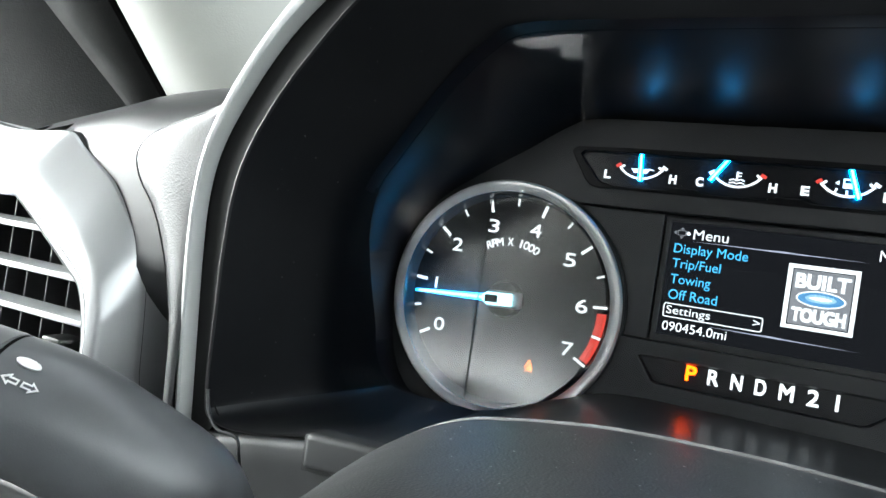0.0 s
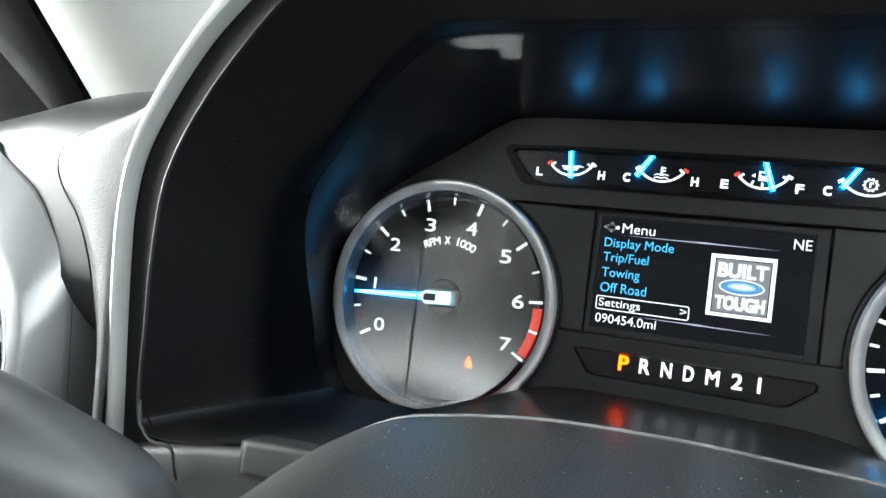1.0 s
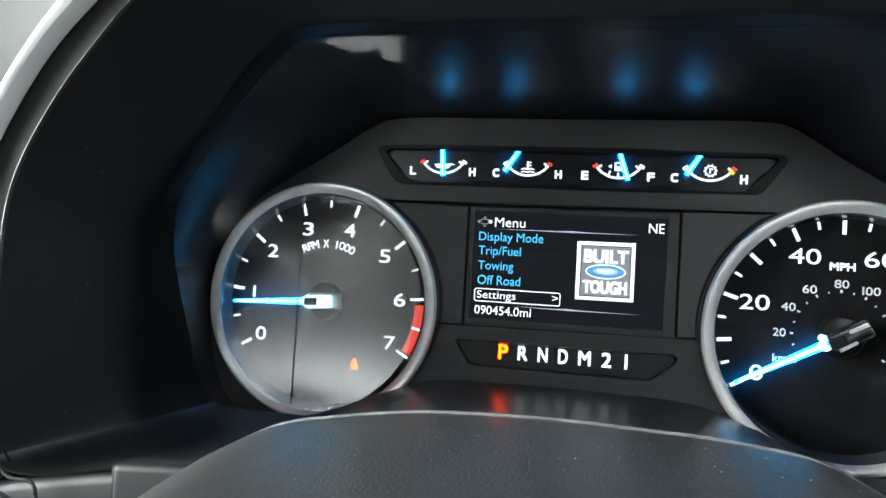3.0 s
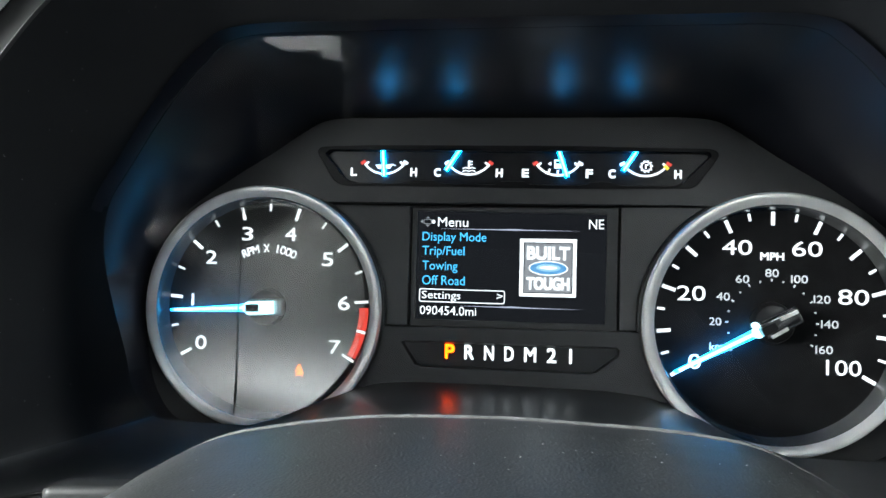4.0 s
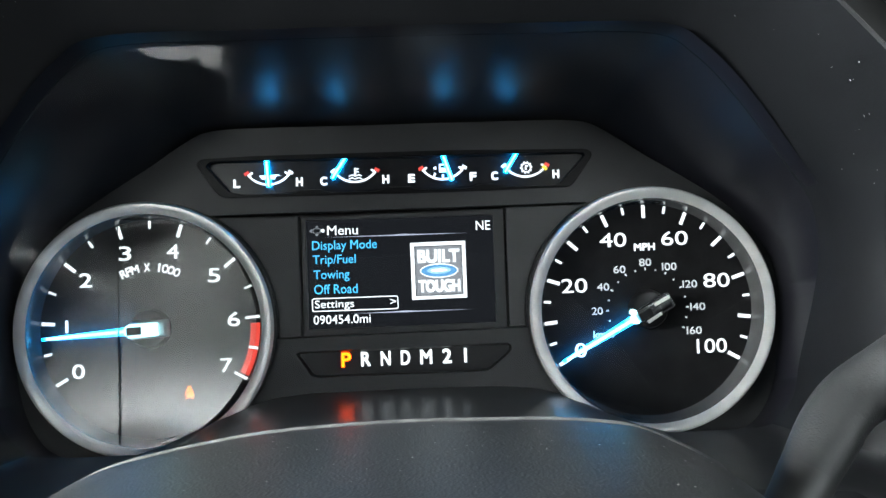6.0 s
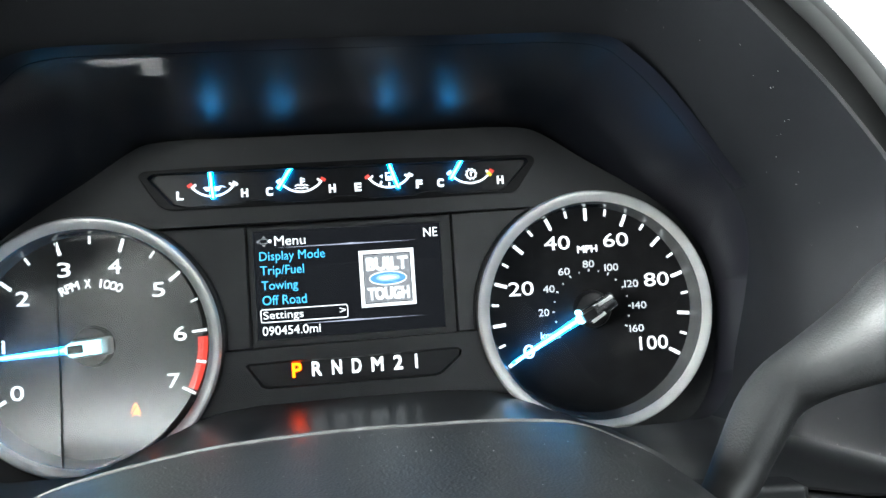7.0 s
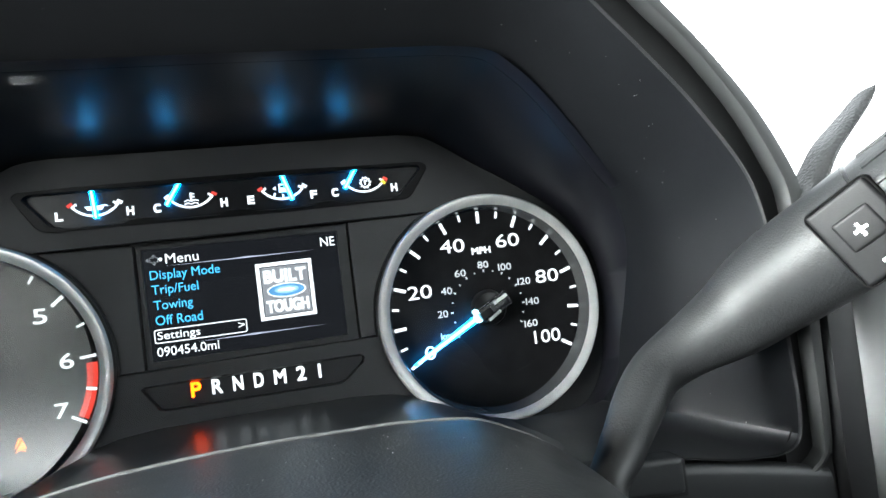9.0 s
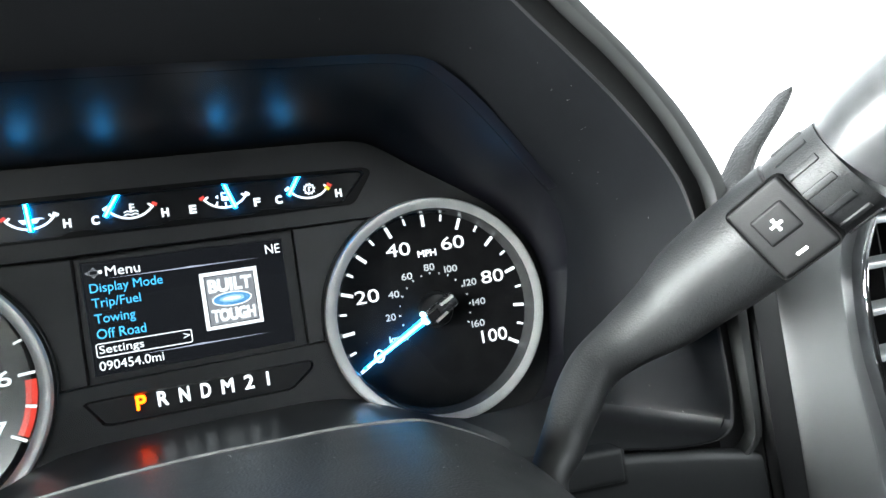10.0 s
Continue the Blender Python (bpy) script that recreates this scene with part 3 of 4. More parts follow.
numeral(speedo, "km/h", 9.85, -3.43, 0.36, M_DIM, 1.0, 0.008, name="lettering")
for i in range(1, 17):
    tick(speedo, S_C, 210 - 12 * (i * 10 / 1.609) / 5, 1.93, 2.06 if i % 2 == 0 else 2.02, 0.075, M_DIM)
for text, x, z, w in (("20", 9.59, -2.27, 0.58), ("40", 9.93, -1.10, 0.64), ("60", 10.78, -0.26, 0.64), ("80", 12.08, 0.05, 0.64), ("I00", 13.28, -0.20, 0.78), ("I20", 14.27, -1.10, 0.78), ("I40", 14.61, -2.23, 0.80), ("I60", 14.38, -3.40, 0.80)):
    numeral(speedo, text, x, z, 0.36, M_DIM, w * 0.94, 0.004)


def needle(parent, c, tip, cap_mat):
    d = Vector((tip[0] - c[0], tip[1] - c[1])).normalized()
    s = Vector((-d.y, d.x))
    start = (c[0] + d.x * 0.85, c[1] + d.y * 0.85)
    bm = plate([(start[0] + s.x * 0.19, start[1] + s.y * 0.19), (tip[0] + s.x * 0.065, tip[1] + s.y * 0.065), (tip[0] - s.x * 0.065, tip[1] - s.y * 0.065), (start[0] - s.x * 0.19, start[1] - s.y * 0.19)], (), -0.62, -0.50)
    nd = part("needle", bm, M_NEEDLE, parent, "glowing pale blue needle", smooth=False)
    part("needle_core", bar((start[0], start[1]), (tip[0] - d.x * 0.2, tip[1] - d.y * 0.2), 0.14, -0.64, -0.625), M_NEEDLE_CORE, nd, smooth=False)
    hub = part("hub", lathe([(0.02, -0.62), (0.75, -0.62), (0.86, -0.58), (0.92, -0.45), (0.98, -0.2)], *c, 48), M_HUB, parent, "black needle hub")
    # bright cap that lies along the needle
    cap = slab(-0.75, 1.1, -1.05, -0.6, -0.42, 0.42, 0.18, 4)
    for v in cap.verts:
        x, z = v.co.x, v.co.z
        v.co.x, v.co.z = c[0] - d.x * x + s.x * z, c[1] - d.y * x + s.y * z
    part("hub_cap", cap, cap_mat, hub, "bright metal hub cap")
    part("needle_root", disc(start[0], start[1], 0.26, -0.75, -0.6, 24), M_NEEDLE_CORE, nd, "bright lit needle root", smooth=False)
    slot = slab(-0.8, -0.1, -1.16, -0.62, -0.2, 0.2, 0.06, 2)
    for v in slot.verts:
        x, z = v.co.x, v.co.z
        v.co.x, v.co.z = c[0] - d.x * x + s.x * z, c[1] - d.y * x + s.y * z
    part("hub_slot", slot, M_HUB, hub, smooth=False)


def haze_sheet(parent, c, r, lean):
    """Added satin sheet inside a bezel, hazing the dial; leans back at the top."""
    bm = bmesh.new()
    bm.faces.new([bm.verts.new((c[0] + r * math.cos(2 * math.pi * i / 64), -1.15 + lean * r * math.sin(2 * math.pi * i / 64), c[1] + r * math.sin(2 * math.pi * i / 64))) for i in range(64)])
    ob = part("haze_sheet", bm, M_HAZE_SHEET, parent, "satin clear sheet added over the dial for its haze", smooth=False)
    face_driver(ob)
    ob.visible_shadow = False


# extra sheet on the tachometer alone, to catch haze from the left
haze_sheet(tach, T_C, 5.30, 0.175)
# dark bar drawn as the upright line reflected over the dial
seam = bar((-13.68, 2.75), (-12.93, -7.35), 0.052, -0.02, 0.0)
for v in seam.verts:
    v.co.y += -1.22 + 0.175 * (v.co.z - T_C[1])
part("line_reflection", seam, M_CHANNEL, tach, "thin dark upright line of a reflection over the dial", smooth=False)
needle(tach, T_C, (-17.2, -2.63), M_CAP)
# emissive bar added over the cap so that it reads white
part("root_glow", bar((-12.95, -2.38), (-11.55, -2.29), 0.62, -1.1, -1.0), M_NEEDLE_CORE, tach, "glowing white bar added over the hub cap", smooth=False)
needle(speedo, S_C, (7.72, -4.67), M_CHROME)
# two bright bars modelled as the reflections on the rounded cap
part("cap_reflection", bar((12.17, -2.02), (12.9, -1.64), 0.16, -1.09, -1.03), M_RING, speedo, "bright bar for a reflection on the needle cap", smooth=False)
part("cap_reflection", bar((11.82, -2.86), (12.5, -2.43), 0.14, -1.09, -1.03), M_RING, speedo, "bright bar for a reflection on the needle cap", smooth=False)
part("root_glow", disc(11.2, -2.36, 0.14, -0.9, -0.6, 20), M_NEEDLE_CORE, speedo, "small white light at the needle root", smooth=False)

# --- row of small gauges
strip = part("gauge_strip", plate([(x * 1.02, 4.85 + (z - 4.85) * 1.06) for x, z in STRIP], (), -0.12, 0.25), M_WINDOW, cluster, "gloss black strip with four small gauges", smooth=False)
GY = -0.16
for cx, low, high, needle_pts, red, marks in (
    (-6.38, "L", "H", ((-6.43, 5.72), (-6.33, 4.38)), -1, ()),
    (-2.13, "C", "H", ((-2.56, 5.72), (-3.24, 4.68)), 1, ()),
    (2.20, "E", "F", ((2.21, 5.72), (2.64, 4.42)), -1, (248, 270)),
    (6.33, "C", "H", ((5.90, 5.72), (5.27, 4.74)), 1, ()),
):
    g = part("small_gauge", arc_band(cx, 5.77, 1.20, 1.30, 219, 321, GY, GY + 0.02), M_WHITE, strip, "small arc gauge", smooth=False)
    for sgn in (-1, 1):
        a = 219 if sgn < 0 else 321
        tick(strip, (cx, 5.77), a, 1.02, 1.30, 0.10, M_WHITE, "gauge_tick", GY)
        tick(strip, (cx, 5.77), a + sgn * 7, 1.14, 1.40, 0.15, M_RED if red == sgn else M_WHITE, "gauge_tick", GY)
    for a in marks:
        tick(strip, (cx, 5.77), a, 1.0, 1.25, 0.09, M_WHITE, "gauge_tick", GY)
    for ch, x in ((low, cx - 1.56), (high, cx + 1.50)):
        part("gauge_letter", letters(ch, x - 0.17, x + 0.17, 4.40, 0.42, GY, 0.024), M_WHITE, strip, smooth=False)
    part("gauge_needle", bar(needle_pts[0], needle_pts[1], 0.20, -0.40, -0.30), M_GAUGE_NEEDLE, strip, "glowing pale blue needle", smooth=False)
    part("needle_core", bar(needle_pts[0], needle_pts[1], 0.08, -0.42, -0.405), M_NEEDLE_CORE, strip, smooth=False)
tick(strip, (6.33, 5.77), 319, 1.14, 1.40, 0.16, M_YELLOW, "gauge_tick", GY - 0.02)
# black well round the gauges, its lower lip cut by a shallow pocket under each one
lip = []
for cx in (6.33, 2.20, -2.13, -6.38):
    lip += [(cx + 1.68, 4.17), (cx + 1.5, 4.1), (cx + 1.3, 4.03), (cx + 1.1, 4.0), (cx - 1.1, 4.0), (cx - 1.3, 4.03), (cx - 1.5, 4.1), (cx - 1.68, 4.17)]
lip[0], lip[-1] = (7.98, 4.15), (-8.24, 4.17)
opening = [(-9.3, 5.45), (-9.18, 5.6), (-9.0, 5.66), (9.0, 5.62), (9.16, 5.56), (9.2, 5.42)] + lip
well = part("gauge_well", plate([(x * 1.004, 4.85 + (z - 4.85) * 1.03) for x, z in STRIP], (opening,), -0.515, -0.06, 0.05, 2), M_WELL, strip, "gloss black well round the gauges", smooth=False)
# pictograms
part("oil_icon", plate([(-6.85, 4.98), (-6.7, 4.78), (-6.1, 4.78), (-5.98, 4.95), (-5.75, 4.93), (-5.95, 5.02), (-6.1, 5.0), (-6.3, 4.98), (-6.35, 5.08), (-6.5, 5.08), (-6.55, 4.98)], (), GY, GY + 0.02), M_WHITE, strip, smooth=False)
part("temperature_icon", bar((-2.13, 4.80), (-2.13, 5.22), 0.09, GY, GY + 0.02), M_WHITE, strip, smooth=False)
for z in (5.02, 5.16):
    part("temperature_icon", bar((-2.13, z), (-1.95, z), 0.05, GY - 0.005, GY + 0.02), M_WHITE, strip, smooth=False)
for z in (4.84, 4.70):
    for k in range(4):
        x = -2.45 + k * 0.16
        part("temperature_icon", bar((x, z + (0.03 if k % 2 else -0.03)), (x + 0.17, z + (-0.03 if k % 2 else 0.03)), 0.05, GY - 0.01 - 0.002 * k, GY + 0.02), M_WHITE, strip, smooth=False)
part("fuel_icon", plate([(2.02, 4.86), (2.42, 4.86), (2.42, 5.28), (2.02, 5.28)], ([(2.09, 5.08), (2.35, 5.08), (2.35, 5.21), (2.09, 5.21)],), GY, GY + 0.02), M_WHITE, strip, smooth=False)
part("fuel_icon", plate([(1.72, 5.08), (1.88, 4.98), (1.88, 5.18)], (), GY, GY + 0.02), M_WHITE, strip, smooth=False)
gear = []
for i in range(40):
    r = 0.31 if i % 4 < 2 else 0.25
    gear.append((6.36 + r * math.cos(2 * math.pi * i / 40), 4.98 + r * math.sin(2 * math.pi * i / 40)))
part("gear_icon", plate(gear, (circle((6.36, 4.98), 0.19, 24),), GY, GY + 0.02), M_WHITE, strip, smooth=False)
part("gear_icon", bar((6.34, 4.86), (6.34, 5.1), 0.07, GY - 0.005, GY + 0.02), M_WHITE, strip, smooth=False)
part("gear_icon", bar((6.34, 5.06), (6.46, 5.06), 0.06, GY - 0.01, GY + 0.02), M_WHITE, strip, smooth=False)

# --- centre: side blocks, bezel and display
part("side_block", plate(beside(T_C, 6.2, -2.97, 2.93, 1) + [(-4.95, 2.88), (-4.95, -2.97)], (), -0.40, 0.3, 0.05), M_BLOCK, cluster, "grey plastic side block", smooth=False)
part("side_block", plate([(5.2, -2.85), (5.2, 2.97)] + list(reversed(beside(S_C, 6.12, -2.82, 3.02, -1))), (), -0.40, 0.3, 0.05), M_BLOCK, cluster, "grey plastic side block", smooth=False)
part("display_bezel", plate([(-4.86, -3.0), (5.1, -2.9), (5.1, 2.95), (-4.86, 2.86)], ([(-4.62, -2.66), (4.58, -2.62), (4.6, 2.64), (-4.62, 2.66)],), -0.2, 0.3, 0.04), M_PANEL, cluster, "charcoal display bezel", smooth=False)
screen = part("display", plate([(-4.66, -2.7), (4.64, -2.66), (4.64, 2.68), (-4.66, 2.7)], (), 0.0, 0.3), M_SCREEN, cluster, "dark menu display with white and blue lettering", smooth=False)
SY = -0.015


def line_of(text, x0, x1, base, cap, mat, bold=0.002):
    part("lettering", letters(text, x0, x1, base, cap, SY, bold), mat, screen, smooth=False)


line_of("Menu", -3.61, -2.10, 1.94, 0.46, M_TXT_WHITE)
line_of("Display Mode", -4.37, -1.19, 1.23, 0.43, M_TXT_BLUE)
line_of("Trip/Fuel", -4.36, -2.25, 0.53, 0.43, M_TXT_BLUE)
line_of("Towing", -4.34, -2.58, -0.21, 0.43, M_TXT_BLUE)
line_of("Off Road", -4.33, -2.20, -0.95, 0.45, M_TXT_BLUE)
line_of("Settings", -4.32, -2.39, -1.64, 0.37, M_TXT_WHITE)
line_of("090454.0mi", -4.40, -1.60, -2.43, 0.42, M_TXT_WHITE)
line_of("NE", 3.75, 4.46, 1.95, 0.46, M_TXT_WHITE)
line_of(">", -0.62, -0.32, -1.62, 0.36, M_TXT_WHITE)


part("selection_frame", plate(rounded(-4.46, -0.21, -1.82, -1.15, 0.12), (rounded(-4.41, -0.26, -1.77, -1.20, 0.08),), SY, SY + 0.01), M_TXT_WHITE, screen, smooth=False)
for z, x0, x1 in ((1.83, -3.7, 3.4), (-1.96, -2.6, 3.6)):
    mid = 0.15
    part("divider", plate([(x0, z), (mid, z - 0.03), (x1, z), (mid, z + 0.03)], (), SY, SY + 0.01), M_GLOW_LINE, screen, "thin pale divider line", smooth=False)
    part("divider_glow", plate([(mid - 1.1, z), (mid, z - 0.035), (mid + 1.1, z), (mid, z + 0.055)], (), SY - 0.004, SY + 0.006), M_GLOW_LINE, screen, smooth=False)
part("pad_icon", plate(rounded(-4.32, -3.93, 2.05, 2.29, 0.05), (rounded(-4.29, -3.96, 2.08, 2.26, 0.04),), SY, SY + 0.01), M_LOGO_GREY, screen, smooth=False)
for pts, mat in (([(-4.5, 2.17), (-4.36, 2.07), (-4.36, 2.27)], M_LOGO_GREY), ([(-4.12, 2.43), (-4.22, 2.33), (-4.02, 2.33)], M_LOGO_GREY), ([(-4.12, 1.90), (-4.22, 2.01), (-4.02, 2.01)], M_LOGO_GREY)):
    part("pad_icon", plate(pts, (), SY, SY + 0.01), mat, screen, smooth=False)
part("pad_icon", disc(-3.83, 2.17, 0.09, SY, SY + 0.01, 20), M_TXT_WHITE, screen, smooth=False)
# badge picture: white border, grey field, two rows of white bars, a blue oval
part("badge_frame", plate([(0.47, -1.40), (3.20, -1.38), (3.19, 1.44), (0.46, 1.42)], (), SY, SY + 0.01), M_TXT_WHITE, screen, "white framed badge picture", smooth=False)
part("badge_field", plate([(0.70, -1.20), (2.98, -1.18), (2.97, 1.22), (0.69, 1.21)], (), SY - 0.006, SY + 0.004), M_LOGO_GREY, screen, smooth=False)
part("badge_line", plate([(0.66, -1.23), (3.02, -1.21), (3.01, 1.25), (0.65, 1.24)], ([(0.70, -1.19), (2.98, -1.17), (2.97, 1.21), (0.69, 1.20)],), SY - 0.009, SY), M_SCREEN, screen, smooth=False)
for word, z0, z1 in (("BUILT", 0.40, 1.06), ("TOUGH", -1.06, -0.44)):
    part("badge_word", letters(word, 0.80, 2.88, z0, z1 - z0, SY - 0.012, 0.034), M_TXT_WHITE, screen, "bold white lettering", smooth=False)
oval = [(1.85 + 0.95 * math.cos(2 * math.pi * i / 40), 0.0 + 0.36 * math.sin(2 * math.pi * i / 40)) for i in range(40)]
part("badge_oval", plate(oval, (), SY - 0.012, SY), M_TXT_WHITE, screen, smooth=False)
part("badge_oval", plate([(1.85 + (x - 1.85) * 0.93, z * 0.84) for x, z in oval], (), SY - 0.018, SY - 0.01), M_LOGO_BLUE, screen, "blue oval", smooth=False)
part("badge_oval", plate([(1.85 + (x - 1.85) * 0.62, 0.02 + z * 0.5) for x, z in oval], (), SY - 0.024, SY - 0.016), M_LOGO_PALE, screen, smooth=False)
part("badge_oval", plate([(1.85 + (x - 1.85) * 0.45, 0.02 + z * 0.22) for x, z in oval], (), SY - 0.030, SY - 0.022), M_TXT_WHITE, screen, smooth=False)

# --- gear indicator
shifter_row = part("shift_indicator", plate([(x * 0.978, -4.32 + (z + 4.32) * 0.9) for x, z in SHIFT], (), -0.36, 0.2), M_SHIFT, cluster, "dark satin gear indicator window", smooth=False)
for p, q in zip(SHIFT[2:6], SHIFT[3:7]):
    part("window_edge", bar(p, q, 0.04, -0.525, -0.49), M_EDGE, shifter_row, smooth=False)
part("window_bevel", loft([[(-5.05 + 10.15 * i / 40, y, -3.72 + 0.06 * i / 40 + dz) for i in range(41)] for y, dz in ((-0.505, 0.02), (-0.45, -0.04), (-0.365, -0.07))], closed=False), M_HUMP, shifter_row, "glossy upper bevel")
for ch, x, w in (("P", -2.81, 0.46), ("R", -1.86, 0.48), ("N", -0.90, 0.48), ("D", 0.06, 0.46), ("M", 1.07, 0.58), ("2", 2.08, 0.46), ("I", 2.98, 0.13)):
    part("indicator_letter", letters(ch, x - w / 2, x + w / 2, -4.52, 0.70, -0.39, 0.02), M_PARK if ch == "P" else M_WHITE, shifter_row, "glowing amber letter" if ch == "P" else "", smooth=False)

# ---------------------------------------------------------------- steering column shroud
shroud = thing("steering_column_shroud", "dark grained plastic shroud over the steering column", "column shroud")
CREST = [(-15.2, -12.5), (-13.9, -10.2), (-13.0, -8.9), (-12.0, -7.8), (-10.9, -6.85), (-9.2, -6.0), (-7.6, -5.62), (-6.3, -5.38), (-4.5, -5.12), (-2.5, -4.98), (0.3, -4.9), (3.0, -4.95), (5.2, -5.02), (7.6, -5.3), (8.7, -5.75), (10.0, -6.45), (11.3, -7.5), (12.3, -8.8), (13.2, -10.2), (14.2, -12.5)]
crest = smooth_line(CREST, 90)
rows = []
for y, s, dz in ((-9.6, 0.95, -1.6), (-10.1, 0.975, -0.75), (-10.6, 0.99, -0.22), (-11.1, 1.0, 0.0), (-11.8, 1.0, 0.1), (-13.5, 0.99, 0.16), (-16.0, 0.96, 0.22), (-19.0, 0.92, 0.18), (-22.0, 0.88, 0.0), (-23.2, 0.86, -0.25), (-23.8, 0.84, -0.9), (-24.0, 0.8, -2.5)):
    rows.append([(p[0] * s, y, p[1] + dz) for p in crest])
rows_shroud = rows
# pale bead drawn for the bright highlight along the crest
part("rolled_edge", tube([(p[0] * 1.0, -10.95, p[1] + 0.0) for p in crest[4:86:2]], [0.075] * 41, 12, 160), M_CREST_HIGHLIGHT, shroud, "thin rolled edge, coloured pale as the crest highlight")
part("upper_cover", loft(rows, closed=False), M_SHROUD, shroud, "dark grained upper cover")
part("lower_cover", loft([[(p[0] * s * 0.97, y, -12.4 - math.sqrt(max(0, 1 - (p[0] / 15.5) ** 2)) * 6) for p in crest] for y, s in ((-10, 1.0), (-24, 0.84))], closed=False), M_SHROUD, shroud)

# ---------------------------------------------------------------- stalks
gear_lever = thing("gear_lever", "dark grey column gear lever with plus and minus button", "gear lever")
AX = [(11.74, -12.60, -7.95), (12.40, -12.20, -7.40), (13.72, -11.50, -6.05), (14.56, -11.10, -5.23), (15.37, -10.90, -4.67), (16.53, -11.10, -4.02), (18.16, -11.85, -3.04), (19.11, -12.62, -2.14), (20.05, -13.52, -1.32), (20.76, -14.65, -0.52), (21.45, -15.86, 0.40)]
part("arm", tube(AX, [0.66, 0.77, 0.94, 0.97, 1.02, 1.17, 1.56, 1.8, 1.92, 1.93, 1.9], 48, 72), M_LEVER, gear_lever, "smooth dark grey lever arm")
AX2 = [(21.5, -15.95, 0.46), (21.9, -16.72, 1.0), (22.31, -17.5, 1.54), (22.7, -18.2, 2.0)]
part("collar", tube(AX2[:3], [1.82, 1.84, 1.78], 48, 8), M_LEVER, gear_lever, "grooved collar")
part("knob", tube([(22.35, -17.55, 1.58), (22.77, -18.35, 2.25), (23.55, -19.7, 3.2), (24.2, -20.8, 3.85)], [1.68, 1.88, 1.92, 1.5], 48, 16), M_KNOB, gear_lever, "satin grey end knob")
axis = (Vector(AX2[2]) - Vector(AX[8])).normalized()
eye_way = (Vector((2.0, -33.8, 0.2)) - Vector((20.4, -14.6, -0.3))).normalized()
out = (eye_way - axis * eye_way.dot(axis)).normalized()
across = axis.cross(out)


def on_lever(bm, centre, lift):
    c = Vector(centre) + out * lift
    for v in bm.verts:
        x, y, z = v.co
        v.co = c + axis * x - out * y + across * z
    return bm


if across.z > 0:
    across = -across
BC = Vector((20.98, -15.05, -0.22)) + axis * 0.58 + across * 0.26
frame_bm = plate(rounded(-1.16, 1.16, -1.52, 1.52, 0.28), (rounded(-1.1, 1.1, -1.46, 1.46, 0.24),), -0.04, 0.9)
part("button_gap", on_lever(frame_bm, BC, 1.93), M_RUBBER, gear_lever, smooth=False)
button = part("button", on_lever(slab(-1.09, 1.09, -0.12, 0.9, -1.45, 1.45, 0.16, 3), BC, 1.93), M_BUTTON, gear_lever, "rounded rocker button")
part("button_pad", on_lever(slab(-0.66, 0.66, -0.05, 0.3, -0.58, 0.58, 0.16, 4), BC - across * 0.2, 2.06), M_BUTTON, button, "raised square pad")
part("button_print", on_lever(bar((-0.23, 0.0), (0.23, 0.0), 0.11, -0.02, 0.02), BC - across * 0.17, 2.12), M_PRINT, button, "white plus sign", smooth=False)
part("button_print", on_lever(bar((0.0, -0.23), (0.0, 0.23), 0.11, -0.024, 0.02), BC - across * 0.17, 2.12), M_PRINT, button, smooth=False)
part("button_print", on_lever(bar((-0.2, 0.0), (0.2, 0.0), 0.11, -0.02, 0.02), BC + across * 0.98, 2.07), M_PRINT, button, "white minus sign", smooth=False)
part("foot", tube([(11.24, -13.20, -10.95), (11.54, -12.80, -9.15), (11.74, -12.60, -7.95), (12.40, -12.20, -7.40), (12.9, -11.93, -6.9)], [0.91, 0.76, 0.70, 0.80, 0.86], 40, 24), M_BLACK, gear_lever, "black lever foot")
for k in range(14):
    a = 2 * math.pi * k / 14
    rib_c = (Vector(AX2[0]) + Vector(AX2[2])) / 2 + (out * math.cos(a) + across * math.sin(a)) * 1.80
    rad = (out * math.cos(a) + across * math.sin(a))
    tan = axis.cross(rad)
    rib = slab(-0.62, 0.62, -0.10, 0.2, -0.14, 0.14, 0.07, 2)
    for v in rib.verts:
        x, y, z = v.co
        v.co = rib_c + axis * x - rad * y + tan * z
    part("grip_rib", rib, M_LEVER, gear_lever)

signal = thing("turn_signal_stalk", "dark grey turn signal stalk with white arrow print", "stalk")
LS = [(-23.5, -24.5, -4.6), (-20.8, -23.4, -5.0), (-17.6, -21.9, -5.65), (-16.64, -21.18, -5.96), (-15.35, -20.14, -6.79), (-14.24, -18.97, -7.78), (-14.08, -18.12, -8.8), (-14.01, -17.09, -10.45)]
JOINT = (-17.95, -22.07, -5.58)
part("arm", tube([JOINT, *LS[3:]], [1.69, 1.69, 1.68, 1.64, 1.6, 1.5], 48, 48), M_STALK, signal, "smooth dark grey stalk arm")
part("sleeve_seam", tube([(-17.64, -21.92, -5.645), (-17.58, -21.885, -5.66)], [1.70, 1.70], 48, 4), M_RUBBER, signal, "black seam ring")
face_c = Vector((-16.02, -22.49, -4.81))
face_n = Vector((1.09, -0.85, 0.96)).normalized()
face_u = Vector((0.747, 0.573, -0.336)).normalized()
face_u = (face_u - face_n * face_u.dot(face_n)).normalized()
face_v = face_n.cross(face_u)
if face_v.z < 0:
    face_v = -face_v
